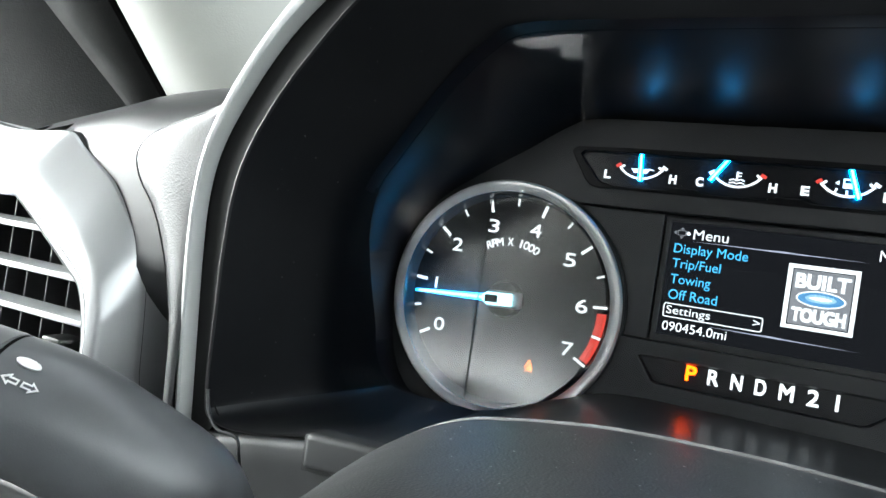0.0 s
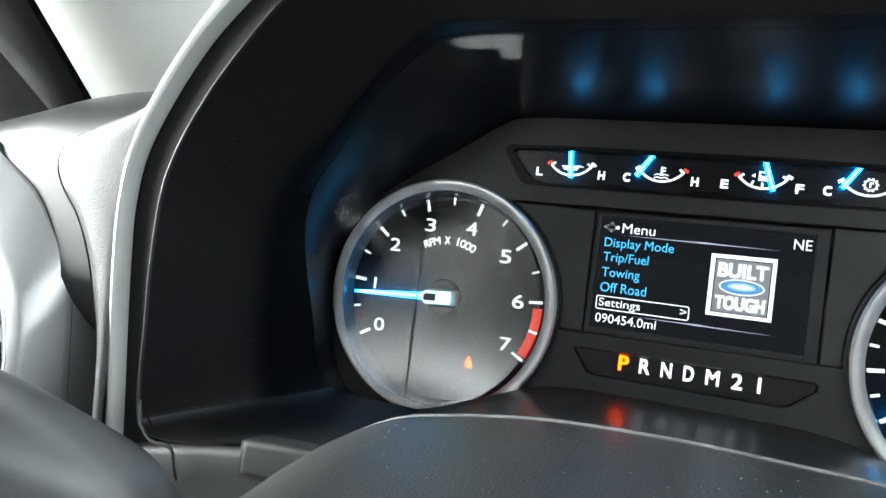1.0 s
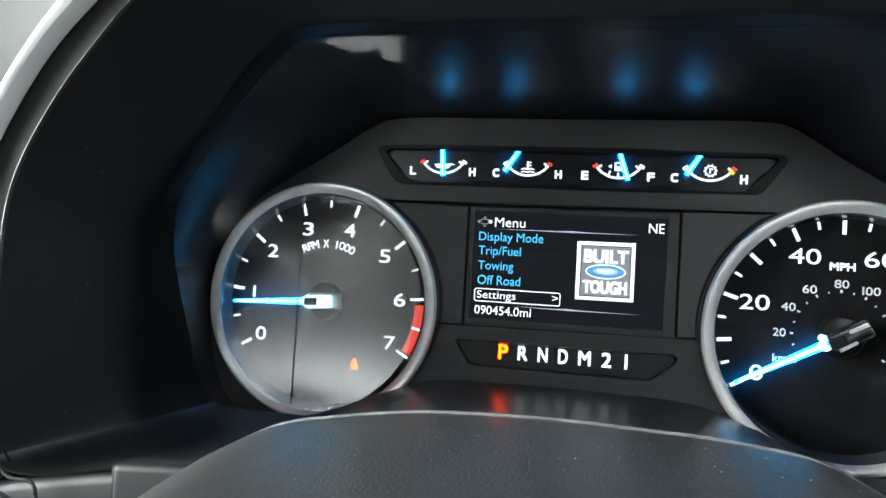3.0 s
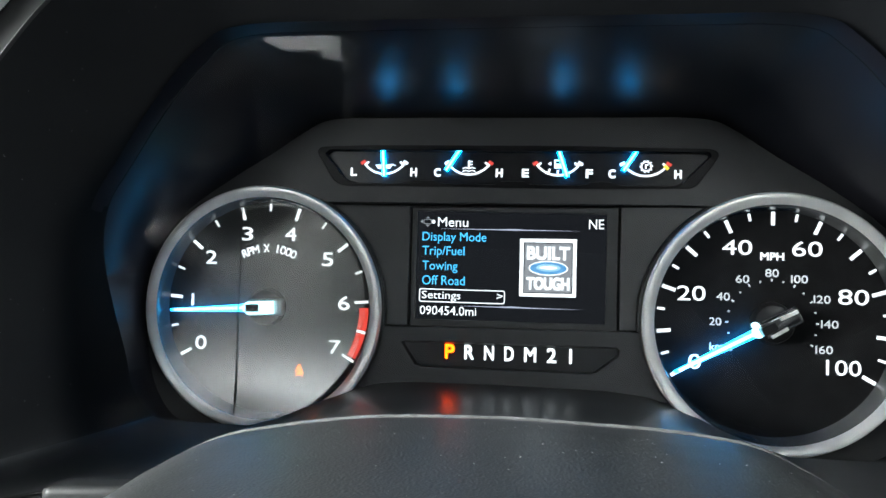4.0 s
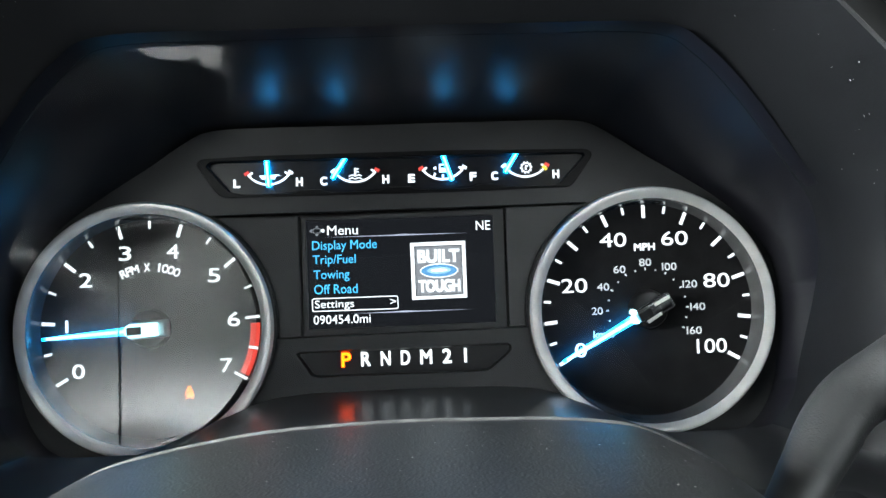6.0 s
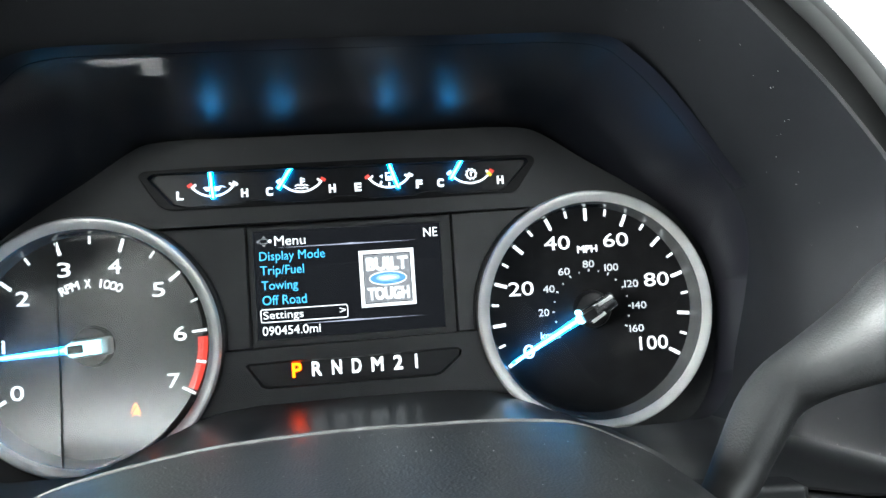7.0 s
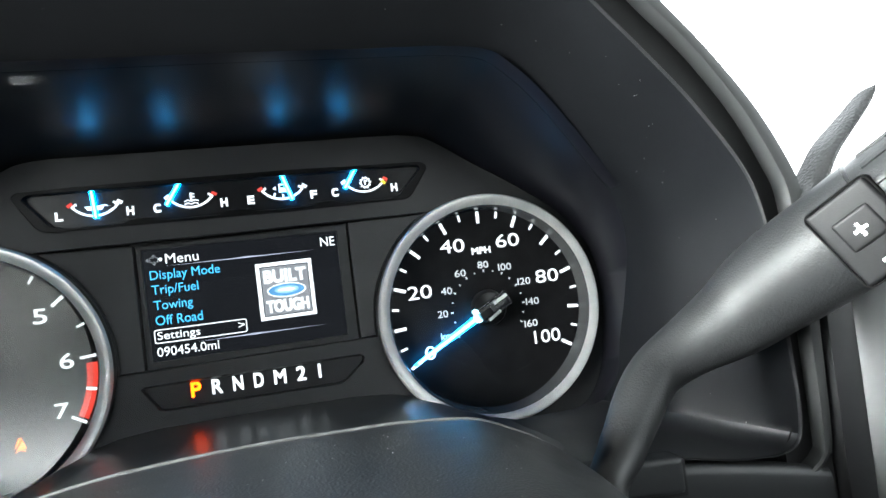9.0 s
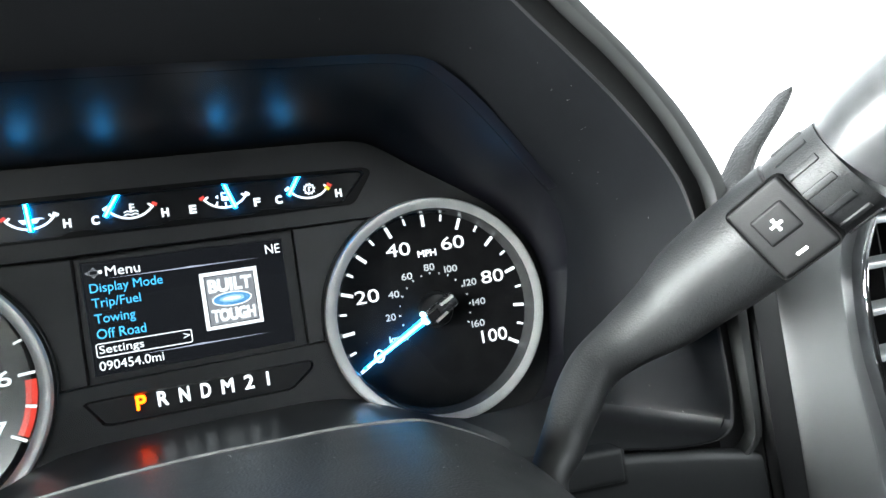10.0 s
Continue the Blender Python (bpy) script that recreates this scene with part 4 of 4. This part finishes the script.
for sgn in (-1, 1):
    arrow = plate([(0.04, -0.07), (0.24, -0.07), (0.24, -0.145), (0.45, 0.0), (0.24, 0.145), (0.24, 0.07), (0.04, 0.07)], ([(0.075, -0.035), (0.275, -0.035), (0.275, -0.075), (0.385, 0.0), (0.275, 0.075), (0.275, 0.035), (0.075, 0.035)],), -0.03, 0.02)
    for v in arrow.verts:
        x, y, z = v.co
        v.co = face_c + face_u * (x * sgn) + face_v * z - face_n * y
    part("arrow_print", arrow, M_PRINT, signal, "white arrow print", smooth=False)
oval_c = face_c - face_u * 0.12 + face_v * 0.52 - face_n * 0.06
worn = plate([(0.3 * math.cos(2 * math.pi * i / 28), 0.11 * math.sin(2 * math.pi * i / 28)) for i in range(28)], (), -0.03, 0.1)
for v in worn.verts:
    x, y, z = v.co
    v.co = oval_c + face_u * x + face_v * z - face_n * y
part("oval_print", worn, M_PRINT, signal, "worn white oval print", smooth=False)
part("end_sleeve", tube([*LS[:2], (-17.62, -21.91, -5.65)], [1.62, 1.69, 1.725], 48, 16), M_SLEEVE, signal, "paler end sleeve")

# ---------------------------------------------------------------- left and right dash shoulders
LEFT_EDGE = [tuple(p) for p in smooth_line([(4.75, -22.6), (4.2, -23.9), (3.55, -25.8), (2.85, -27.2), (1.95, -27.7), (0.9, -27.25), (-0.13, -26.3), (-1.2, -25.6), (-2.49, -25.0), (-4.05, -24.45), (-5.64, -24.0), (-8.45, -23.7), (-12.0, -23.5)], 80)]


def at_height(pts, z):
    """x at height z on a line given as (z, x), from the top down."""
    for (z0, x0), (z1, x1) in zip(pts, pts[1:]):
        if z >= z1:
            return x0 + (x1 - x0) * min(max((z0 - z) / (z0 - z1), 0), 1)
    return pts[-1][1]


def outline_x(outline, z):
    return at_height([(q, x) for x, q in outline], z)


for edge, trim, sgn, bev in ((LEFT_EDGE, LEFT_C, -1, 1.2),):
    top = edge[0][0] - 0.05
    rows = []
    for i in range(90):
        z = top - (top + 12.0) * (i / 89) ** 1.3
        xo, xi = at_height(edge, z), outline_x(trim, z) - sgn * 0.25
        wide = abs(xo - xi)
        w = min(bev, wide * 0.6)
        row = []
        for inset, y in ((0.0, -6.5), (0.0, -10.6), (0.05 * w, -10.76), (0.18 * w, -10.89), (0.5 * w, -11.07), (0.8 * w, -11.18), (1.0 * w, -11.21)):
            row.append((xo - sgn * inset, y, z))
        for t, y in ((0.35, -11.23), (0.7, -11.2), (1.0, -11.12)):
            row.append((xo - sgn * (w + (wide - w) * t), y, z))
        rows.append(row)
    part("dash_pad", loft(rows, closed=False), M_LEATHER, dash, "grained grey padded shoulder")
    part("pad_seam", tube([(x - 0.03, -10.72, z) for z, x in edge[2:60:2]], [0.05] * 29, 8, 90), M_CHANNEL, dash, "thin dark seam round the pad")
# padded ridge that runs up to a point beside the hood
ridge = smooth_line([(22.0, 1.0, 0.9), (22.74, 1.83, 0.82), (23.27, 2.54, 0.66), (23.8, 3.2, 0.59), (24.58, 3.89, 0.48), (25.31, 4.55, 0.42), (25.8, 5.05, 0.36), (26.05, 5.33, 0.27), (26.15, 5.44, 0.16), (26.2, 5.5, 0.02)], 40)
rows = []
for i, p in enumerate(ridge):
    q, o = ridge[max(i - 1, 0)], ridge[min(i + 1, 39)]
    t = Vector((o[0] - q[0], o[1] - q[1])).normalized()
    rows.append([(p[0] + t.y * p[2] * u, -12.0 + y * min(1.0, p[2] / 0.5), p[1] - t.x * p[2] * u) for u, y in ((-0.2, 1.2), (-0.18, 0.5), (0.0, 0.14), (0.3, 0.0), (0.6, 0.06), (0.9, 0.3), (1.0, 0.8), (1.0, 1.2))])
part("padded_ridge", loft(rows, closed=False), M_RIDGE, dash, "grained dark grey padded ridge")
# left upper body, sinking to the left
tops = smooth_line([(-60, 0.6), (-47, 2.2), (-41.45, 2.73), (-37.54, 3.73), (-32.24, 4.90), (-28.67, 5.70), (-24.11, 6.22), (-21.0, 6.3)], 90)
VENT_EDGE = [(2.85, -32.6), (2.07, -31.37), (0.65, -29.01), (-1.33, -27.22), (-2.54, -26.33), (-4.29, -25.7), (-13.7, -25.2)]


def beside_vent(x, y, z):
    """A point of the moulding, sunk where the vent is let into it."""
    inside = at_height(VENT_EDGE, z) - x if z < 2.85 else 0.0
    return x, y + 7.0 * min(max((inside - 1.3) / 0.9, 0.0), 1.0), z


rows = []
for y, dz in ((45.0, -0.9), (10.0, -0.1), (-5.0, 0.22), (-6.6, 0.22), (-7.5, 0.1), (-8.3, -0.15), (-9.0, -0.55), (-9.6, -1.05), (-10.08, -1.6), (-10.4, -2.2), (-10.6, -2.8), (-10.68, -3.3), (-10.7, -3.7)):
    rows.append([beside_vent(min(p[0], outline_x(LEFT_C, p[1] + dz) + 0.1), y, p[1] + dz) for p in tops])
for k in range(1, 25):
    row = []
    for p in tops:
        z = (p[1] - 3.7) + (-14.0 - p[1] + 3.7) * k / 24
        e = min(max((-3.0 - z) / 5.0, 0.0), 1.0)
        row.append(beside_vent(min(p[0], outline_x(LEFT_C, z) + 0.1), -10.7 + 3.9 * e * e * (3 - 2 * e), z))
    rows.append(row)
part("dash_left", loft(rows, closed=False), M_DASH, dash, "grained grey dash moulding")
rt = smooth_line([(21.0, 0.0), (24, 0.2), (28.0, 0.6), (33, 1.4), (45, 3.0), (60, 4.0), (115, 4.0)], 50)
rows = []
for y, dz in ((-10.9, -1.7), (-11.3, -1.1), (-11.5, -0.7), (-11.3, -0.25), (-10.6, 0.0), (-4.0, 0.1), (10.0, 0.0), (45.0, -1.0)):
    rows.append([(max(p[0], 22.9), y, p[1] + dz) for p in rt])
part("dash_right", loft(rows, closed=False), M_DASH, dash, "pale centre stack moulding")
part("dash_skirt", plate([(22.9, 0.0), (26.6, -0.4), (26.9, -2.0), (26.6, -13.5), (22.9, -13.5)], (), -10.55, -9.3), M_BLACK, dash, "black moulding beside the stack", smooth=False)
part("dash_top", loft([[(x, y, z) for x in (-60, -20, 0, 20, 60, 115)] for y, z in ((12, 2.0), (30, 3.5), (62, 5.0))], closed=False), M_DASH, dash, "grey dash top")

# ---------------------------------------------------------------- air vents
def by_step(pts, n=12):
    """A closed outline drawn smoothly in equal steps between its corners."""
    m, out = len(pts), []
    for k in range(m):
        p0, p1, p2, p3 = (Vector(pts[(k + d) % m]) for d in (-1, 0, 1, 2))
        for i in range(n):
            t = i / n
            c = 0.5 * (2 * p1 + (p2 - p0) * t + (2 * p0 - 5 * p1 + 4 * p2 - p3) * t * t + (3 * p1 - p0 - 3 * p2 + p3) * t**3)
            out.append(tuple(p1.lerp(p2, t).lerp(c, 0.5)))
    return out


SILVER_FACE = ((0.0, 3.0), (0.0, 0.12), (0.02, 0.03), (0.05, 0.0), (0.095, 0.0), (0.105, 0.08), (0.115, 0.0), (0.34, 0.02), (0.40, 0.06), (0.46, 0.15), (0.62, 0.42), (0.8, 0.75), (0.94, 1.03), (0.985, 1.13), (1.0, 1.3), (1.0, 6.5))
STACK_FACE = ((0.0, 3.0), (0.0, 0.6), (0.04, 0.5), (0.2, 0.42), (0.25, 0.22), (0.29, 0.05), (0.33, 0.0), (0.38, 0.04), (0.6, 0.2), (0.85, 0.5), (0.97, 0.75), (1.0, 0.95), (1.0, 3.5))


def vent(name, label, outer, hole, mat, y_face, face, bars, chrome=False):
    """An air vent: a moulded surround, a rim round the opening, louvers in front and upright vanes behind."""
    v = thing(name, label, "air vent")
    edge, mouth = by_step(outer), by_step(hole)

    def roll(z):
        """The silver surround rolls away more steeply low down."""
        e = 0.0 if chrome else min(max((0.5 - z) / 11.0, 0.0), 1.0)
        return 1 + 1.3 * e * e * (3 - 2 * e)

    def facing(o, h, t, y):
        """A point of the surround at the share t from the mouth to the outer edge, rolled back."""
        back = y * (roll(o[1]) - 1) if y < 2.5 else 1.3 * (roll(o[1]) - 1)
        k = 1 + back / 21.0
        return (h[0] + (o[0] - h[0]) * t) * k, y_face + y + back, (h[1] + (o[1] - h[1]) * t) * k

    part("surround", loft([[facing(o, h, t, y) for o, h in zip(edge, mouth)] for t, y in face]), mat, v, "satin graphite surround" if chrome else "satin silver surround")
    if not chrome:
        part("surround_seam", loft([[facing(o, h, t, y) for o, h in zip(edge, mouth)] for t, y in ((1.0, 1.28), (1.012, 1.4), (1.014, 2.2))]), M_CHANNEL, v, "thin dark seam")
    cx, cz = sum(p[0] for p in hole) / len(hole), sum(p[1] for p in hole) / len(hole)

    def ring(grow, y):
        return [(x + (cx - x) / max(math.hypot(cx - x, cz - z), 0.1) * -grow, y_face + y, z + (cz - z) / max(math.hypot(cx - x, cz - z), 0.1) * -grow) for x, z in mouth]

    if chrome:
        part("vent_rim", loft([ring(g, y) for g, y in ((0.16, 0.7), (0.16, 0.05), (0.10, -0.08), (0.02, -0.12), (-0.06, -0.06), (-0.11, 0.06), (-0.13, 0.12), (-0.17, 0.02), (-0.24, -0.04), (-0.31, 0.0), (-0.36, 0.12), (-0.37, 2.5))]), M_CHROME, v, "bright double chrome rim")
    else:
        part("vent_rim", loft([ring(g, y) for g, y in ((0.3, 0.4), (0.06, 0.05), (0.0, 0.0), (-0.04, 0.06), (-0.05, 3.0))]), M_SILVER, v, "bright rim")
    grown = [(cx + (x - cx) * 1.06, cz + (z - cz) * 1.08) for x, z in hole]
    part("vent_box", plate(grown, (), y_face + 5.5, y_face + 5.8), M_BLACK, v, smooth=False)
    for z, a, b in bars:
        louver = slab(a, b, y_face + 0.4, y_face + 1.7, z - 0.16, z + 0.16, 0.11, 3)
        for q in louver.verts:
            q.co.z += (q.co.y - y_face - 0.4) * 0.12
        part("louver", louver, M_SILVER, v, "satin silver louver")
    zs = [p[1] for p in hole]
    x0, x1 = min(p[0] for p in hole), max(p[0] for p in hole)
    k = x0 + 0.8
    while k < x1:
        part("vane", slab(k - 0.06, k + 0.06, y_face + 2.4, y_face + 4.6, min(zs) - 0.3, max(zs) + 0.3, 0.03, 1), M_VANE, v, "dark upright vane")
        k += 1.75
    return v


left_vent = vent("air_vent", "silver louvered air vent set in the dash", [(-47, 2.9), (-36.44, 2.71), (-32.61, 2.85), (-31.37, 2.07), (-29.01, 0.65), (-27.22, -1.33), (-26.38, -2.54), (-25.8, -4.1), (-25.42, -7.5), (-25.2, -13.7), (-47, -13.7)],
     [(-44, -0.6), (-35.52, -0.78), (-34.37, -0.75), (-32.45, -1.94), (-29.67, -3.82), (-28.82, -4.41), (-28.36, -5.38), (-28.03, -7.02), (-28.08, -8.8), (-28.2, -11.0), (-44, -11.0)], M_SILVER, -12.0, SILVER_FACE,
     ((-2.19, -43.8, -32.13), (-4.23, -43.8, -29.59), (-6.27, -43.8, -28.15), (-8.4, -43.8, -28.0)))
part("vane_lever", slab(-31.6, -30.3, -11.4, -10.0, -7.55, -7.3, 0.08, 2), M_BLACK, left_vent, "small black vane lever")
vent("air_vent", "chrome-rimmed air vent in the centre stack", [(32, -14.6), (24.4, -14.4), (24.3, -11.5), (24.3, -7.0), (24.3, -3.2), (24.4, -1.6), (24.9, -0.2), (26.0, 0.9), (28.5, 1.6), (40, 2.0), (40, -14.6)],
     [(32, -12.6), (29.3, -12.4), (29.0, -10.5), (28.40, -7.00), (28.34, -4.98), (28.44, -3.49), (28.71, -2.26), (29.37, -1.08), (30.6, 0.6), (38, 0.7), (38, -12.6)], M_STACK, -12.0, STACK_FACE,
     ((-0.9, 29.8, 37.8), (-2.9, 28.6, 37.8), (-5.0, 28.5, 37.8), (-7.1, 28.7, 37.8), (-9.2, 28.9, 37.8)), True)
part("knee_panel", slab(-52, -24.4, -12.4, -9.0, -34, -14.0, 0.4, 3), M_PANEL, dash, "dark knee panel under the vent")
part("knee_trim", tube([(-47, -12.2, -13.85), (-36, -12.2, -13.85), (-27.6, -12.2, -13.8), (-27.3, -12.2, -13.95), (-27.25, -12.2, -14.6), (-27.2, -12.2, -17.0)], [0.07] * 6, 10, 60), M_CHROME, dash, "thin bright line round the knee panel")
part("stack_gap", slab(23.0, 24.35, -11.2, -10.4, -14, -0.4, 0.1), M_BLACK, dash, "black gap beside the centre stack")

# ---------------------------------------------------------------- cab: pillar, door, roof, floor, seats


def structure(name, bm, mat, label, category, smooth=True):
    return tagged(new(name, mesh_of(name, bm, mat, smooth)), label, category, kind="structure")


def leaning(columns, zs, z0=8.2):
    """Upright skin whose columns (x, y at height z0, lean) lean to the left as they rise."""
    return loft([[(x - (z - z0) * lean, y, z) for z in zs] for x, y, lean in columns], closed=False)


ZS = (-6, 2, 8.2, 14, 22, 34)
structure("a_pillar_trim", leaning(((-18.0, 22.0, 0.97), (-25.0, 9.0, 0.97), (-29.5, 3.5, 0.97), (-34.0, 0.8, 0.97), (-37.6, 0.0, 0.97), (-40.0, 0.4, 0.97), (-41.2, 2.0, 0.98)), ZS), M_PILLAR, "pale grey A pillar trim beside the windscreen", "pillar trim")
structure("door_seal", leaning(((-40.2, 1.4, 0.98), (-40.6, 0.3, 0.99), (-42.0, -0.3, 1.06), (-44.0, -0.3, 1.28), (-45.2, 0.2, 1.40), (-45.6, 1.4, 1.42), (-45.7, 5.0, 1.42)), ZS), M_RUBBER, "black rubber door seal along the pillar", "door seal")
structure("door_panel", leaning(((-43.5, 3.4, 1.42), (-46.6, 2.4, 1.42), (-56.0, 1.0, 1.25), (-68.0, 0.0, 1.1), (-80.0, -1.0, 1.0)), (-14, -6, 2, 8.2, 14, 22)), M_FABRIC, "charcoal grained vinyl door panel", "door panel")

# cab shell
structure("ceiling", slab(-58, 116, -150, -10, 62, 66, 0.5), M_LINER, "pale grey headliner of the cab", "ceiling")
structure("roof_rail", slab(-66, -56, -150, -4, 42, 66, 2.0, 4), M_LINER, "pale grey roof rail over the driver door", "roof rail")
structure("wall_rear", plate([(120, -70), (-24, -70), (-24, 8), (-25, 30), (-26, 48), (-28, 62), (120, 62)], ([(30, 12), (110, 12), (106, 50), (34, 50)],), -128, -120), M_SEAT, "dark rear wall of the cab with a window", "wall")
structure("wall_right", slab(116, 121, -120, 60, -70, 4, 0.5), M_FABRIC, "dark far door panel below its window", "wall")
structure("firewall", slab(-60, 118, 12, 16, -70, 2, 0.5), M_CARPET, "dark firewall under the dash", "wall")
structure("floor", slab(-46, 118, -120, 14, -64, -60, 0.3), M_CARPET, "dark carpeted cab floor", "floor")
structure("ground", slab(-40000, 40000, -40000, 40000, -130, -125, 0), M_CONCRETE, "pale concrete ground outside the truck", "ground", False)


# unseen dark blockers added behind the truck, with open daylight under the high one
structure("rear_blocker_high", slab(-800, 300, -860, -820, BLOCKER_Z, 1500, 0), M_SHADE, "tall dark light blocker added behind the truck, out of view", "roof", False)
structure("rear_blocker_left", slab(-900, BLOCKER_L, -850, -815, -125, 760, 0), M_SHADE, "dark light blocker added behind and left of the truck, out of view", "wall", False)

# unseen flat blocker added to keep sky light off the driver's side
structure("side_blocker", slab(-900, -110, -700, 700, 330, 350, 0), M_SHADE, "flat dark light blocker added beside the truck, out of view", "canopy", False)

sill = loft([[(x, y, z) for x, z in ((-56, -66), (-56, top - 1), (-55, top), (-52, top), (-51, top - 1), (-51, -66))] for y, top in ((-106, -3), (-72, -3), (-66, -4.2), (-60, -8.5), (-55, -11.5), (-49, -12.5), (-4, -12.5))], closed=False)
structure("wall_left", sill, M_REAR, "dark inside of the driver door with a dipped sill", "wall")

# added out of view; the notch lets a pale patch reflect in the lens
structure("reflection_blocker", plate([(-110, -66), (-24, -66), (-24, 5.5), (-33.0, 5.5), (-33.2, -0.9), (-38.6, -0.7), (-39.0, 1.5), (-43.0, 0.9), (-46.5, 1.2), (-49.5, 2.6), (-52.5, 6.0), (-110, 6.0)], (), -112, -106, 0.3), M_REAR, "dark unseen panel, its top stepped to shape the lens reflection", "door panel", False)

seat = thing("driver_seat", "black cloth driver seat", "seat", at=(0, -90, -60))
part("cushion", slab(-29, 29, -112, -60, -58, -34, 5, 5), M_SEAT, seat, "black cloth cushion")
back = slab(-26, 26, -92, -77, -36, 50, 4, 5)
part("backrest", back, M_SEAT, seat, "black cloth backrest")

# ---------------------------------------------------------------- small marks
rnd = random.Random(7)


def specks(name, label, count, place, parent, size):
    bm = bmesh.new()
    for _ in range(count):
        c, nrm = place()
        nrm = Vector(nrm).normalized()
        u = nrm.orthogonal().normalized()
        w = nrm.cross(u)
        r = size * rnd.uniform(0.35, 1.3)
        a0 = rnd.uniform(0, 6.28)
        ring = [bm.verts.new(Vector(c) + (u * math.cos(a0 + k * 1.2566) * r * rnd.uniform(0.6, 1.2) + w * math.sin(a0 + k * 1.2566) * r * rnd.uniform(0.5, 1.0))) for k in range(5)]
        top = bm.verts.new(Vector(c) + nrm * r * 0.35)
        for k in range(5):
            bm.faces.new((ring[k], ring[(k + 1) % 5], top))
    ob = part(name, bm, M_DUST, parent, label, smooth=False)
    return tagged(ob, kind="stuff")


def on_shroud():
    i, k = rnd.randrange(3, 8), rnd.randrange(14, 76)
    a, b = Vector(rows_shroud[i][k]), Vector(rows_shroud[i + 1][k + 1])
    return a.lerp(b, rnd.random()) + Vector((0, 0, 0.015)), (0, -0.1, 1)


def on_hump():
    x, y = rnd.uniform(-9.5, 9.5), rnd.uniform(-6.5, -1.3)
    return (x, y, hump(x) + 0.005), (0, 0, 1)


def on_floor():
    side = rnd.choice((-1, 1))
    x, t = side * rnd.uniform(10.5, 19.0), rnd.uniform(0.35, 0.97)
    return (x, -2.0 - 8.4 * t, -8.0 + (ledge(x) + 8.0) * t + 0.05), (0, 0, 1)


def on_panel():
    return (rnd.uniform(-10, 10), -0.51, rnd.choice((rnd.uniform(6.0, 7.0), rnd.uniform(3.2, 3.75), rnd.uniform(-3.6, -3.15), rnd.uniform(-5.5, -5.0)))), (0, -1, 0)


def on_tunnel():
    i, k = rnd.randrange(2, 5), rnd.randrange(0, N_LOOP)
    a, b = Vector(steps[i][k]), Vector(steps[i + 1][(k + 1) % N_LOOP])
    q = a.lerp(b, rnd.random())
    inward = Vector((-q.x, 0, -q.z)).normalized()
    return q + inward * 0.03, inward


specks("dust_specks", "pale dust specks on the shroud", 300, on_shroud, shroud, 0.028)
specks("dust_specks", "pale dust specks on the column hump", 150, on_hump, dash, 0.022)
specks("dust_specks", "pale dust specks on the tunnel floor", 160, on_floor, dash, 0.024)
specks("dust_specks", "pale dust specks on the hood lining", 130, on_tunnel, dash, 0.026)
specks("dust_specks", "pale dust specks on the face panel", 22, on_panel, cluster, 0.016)
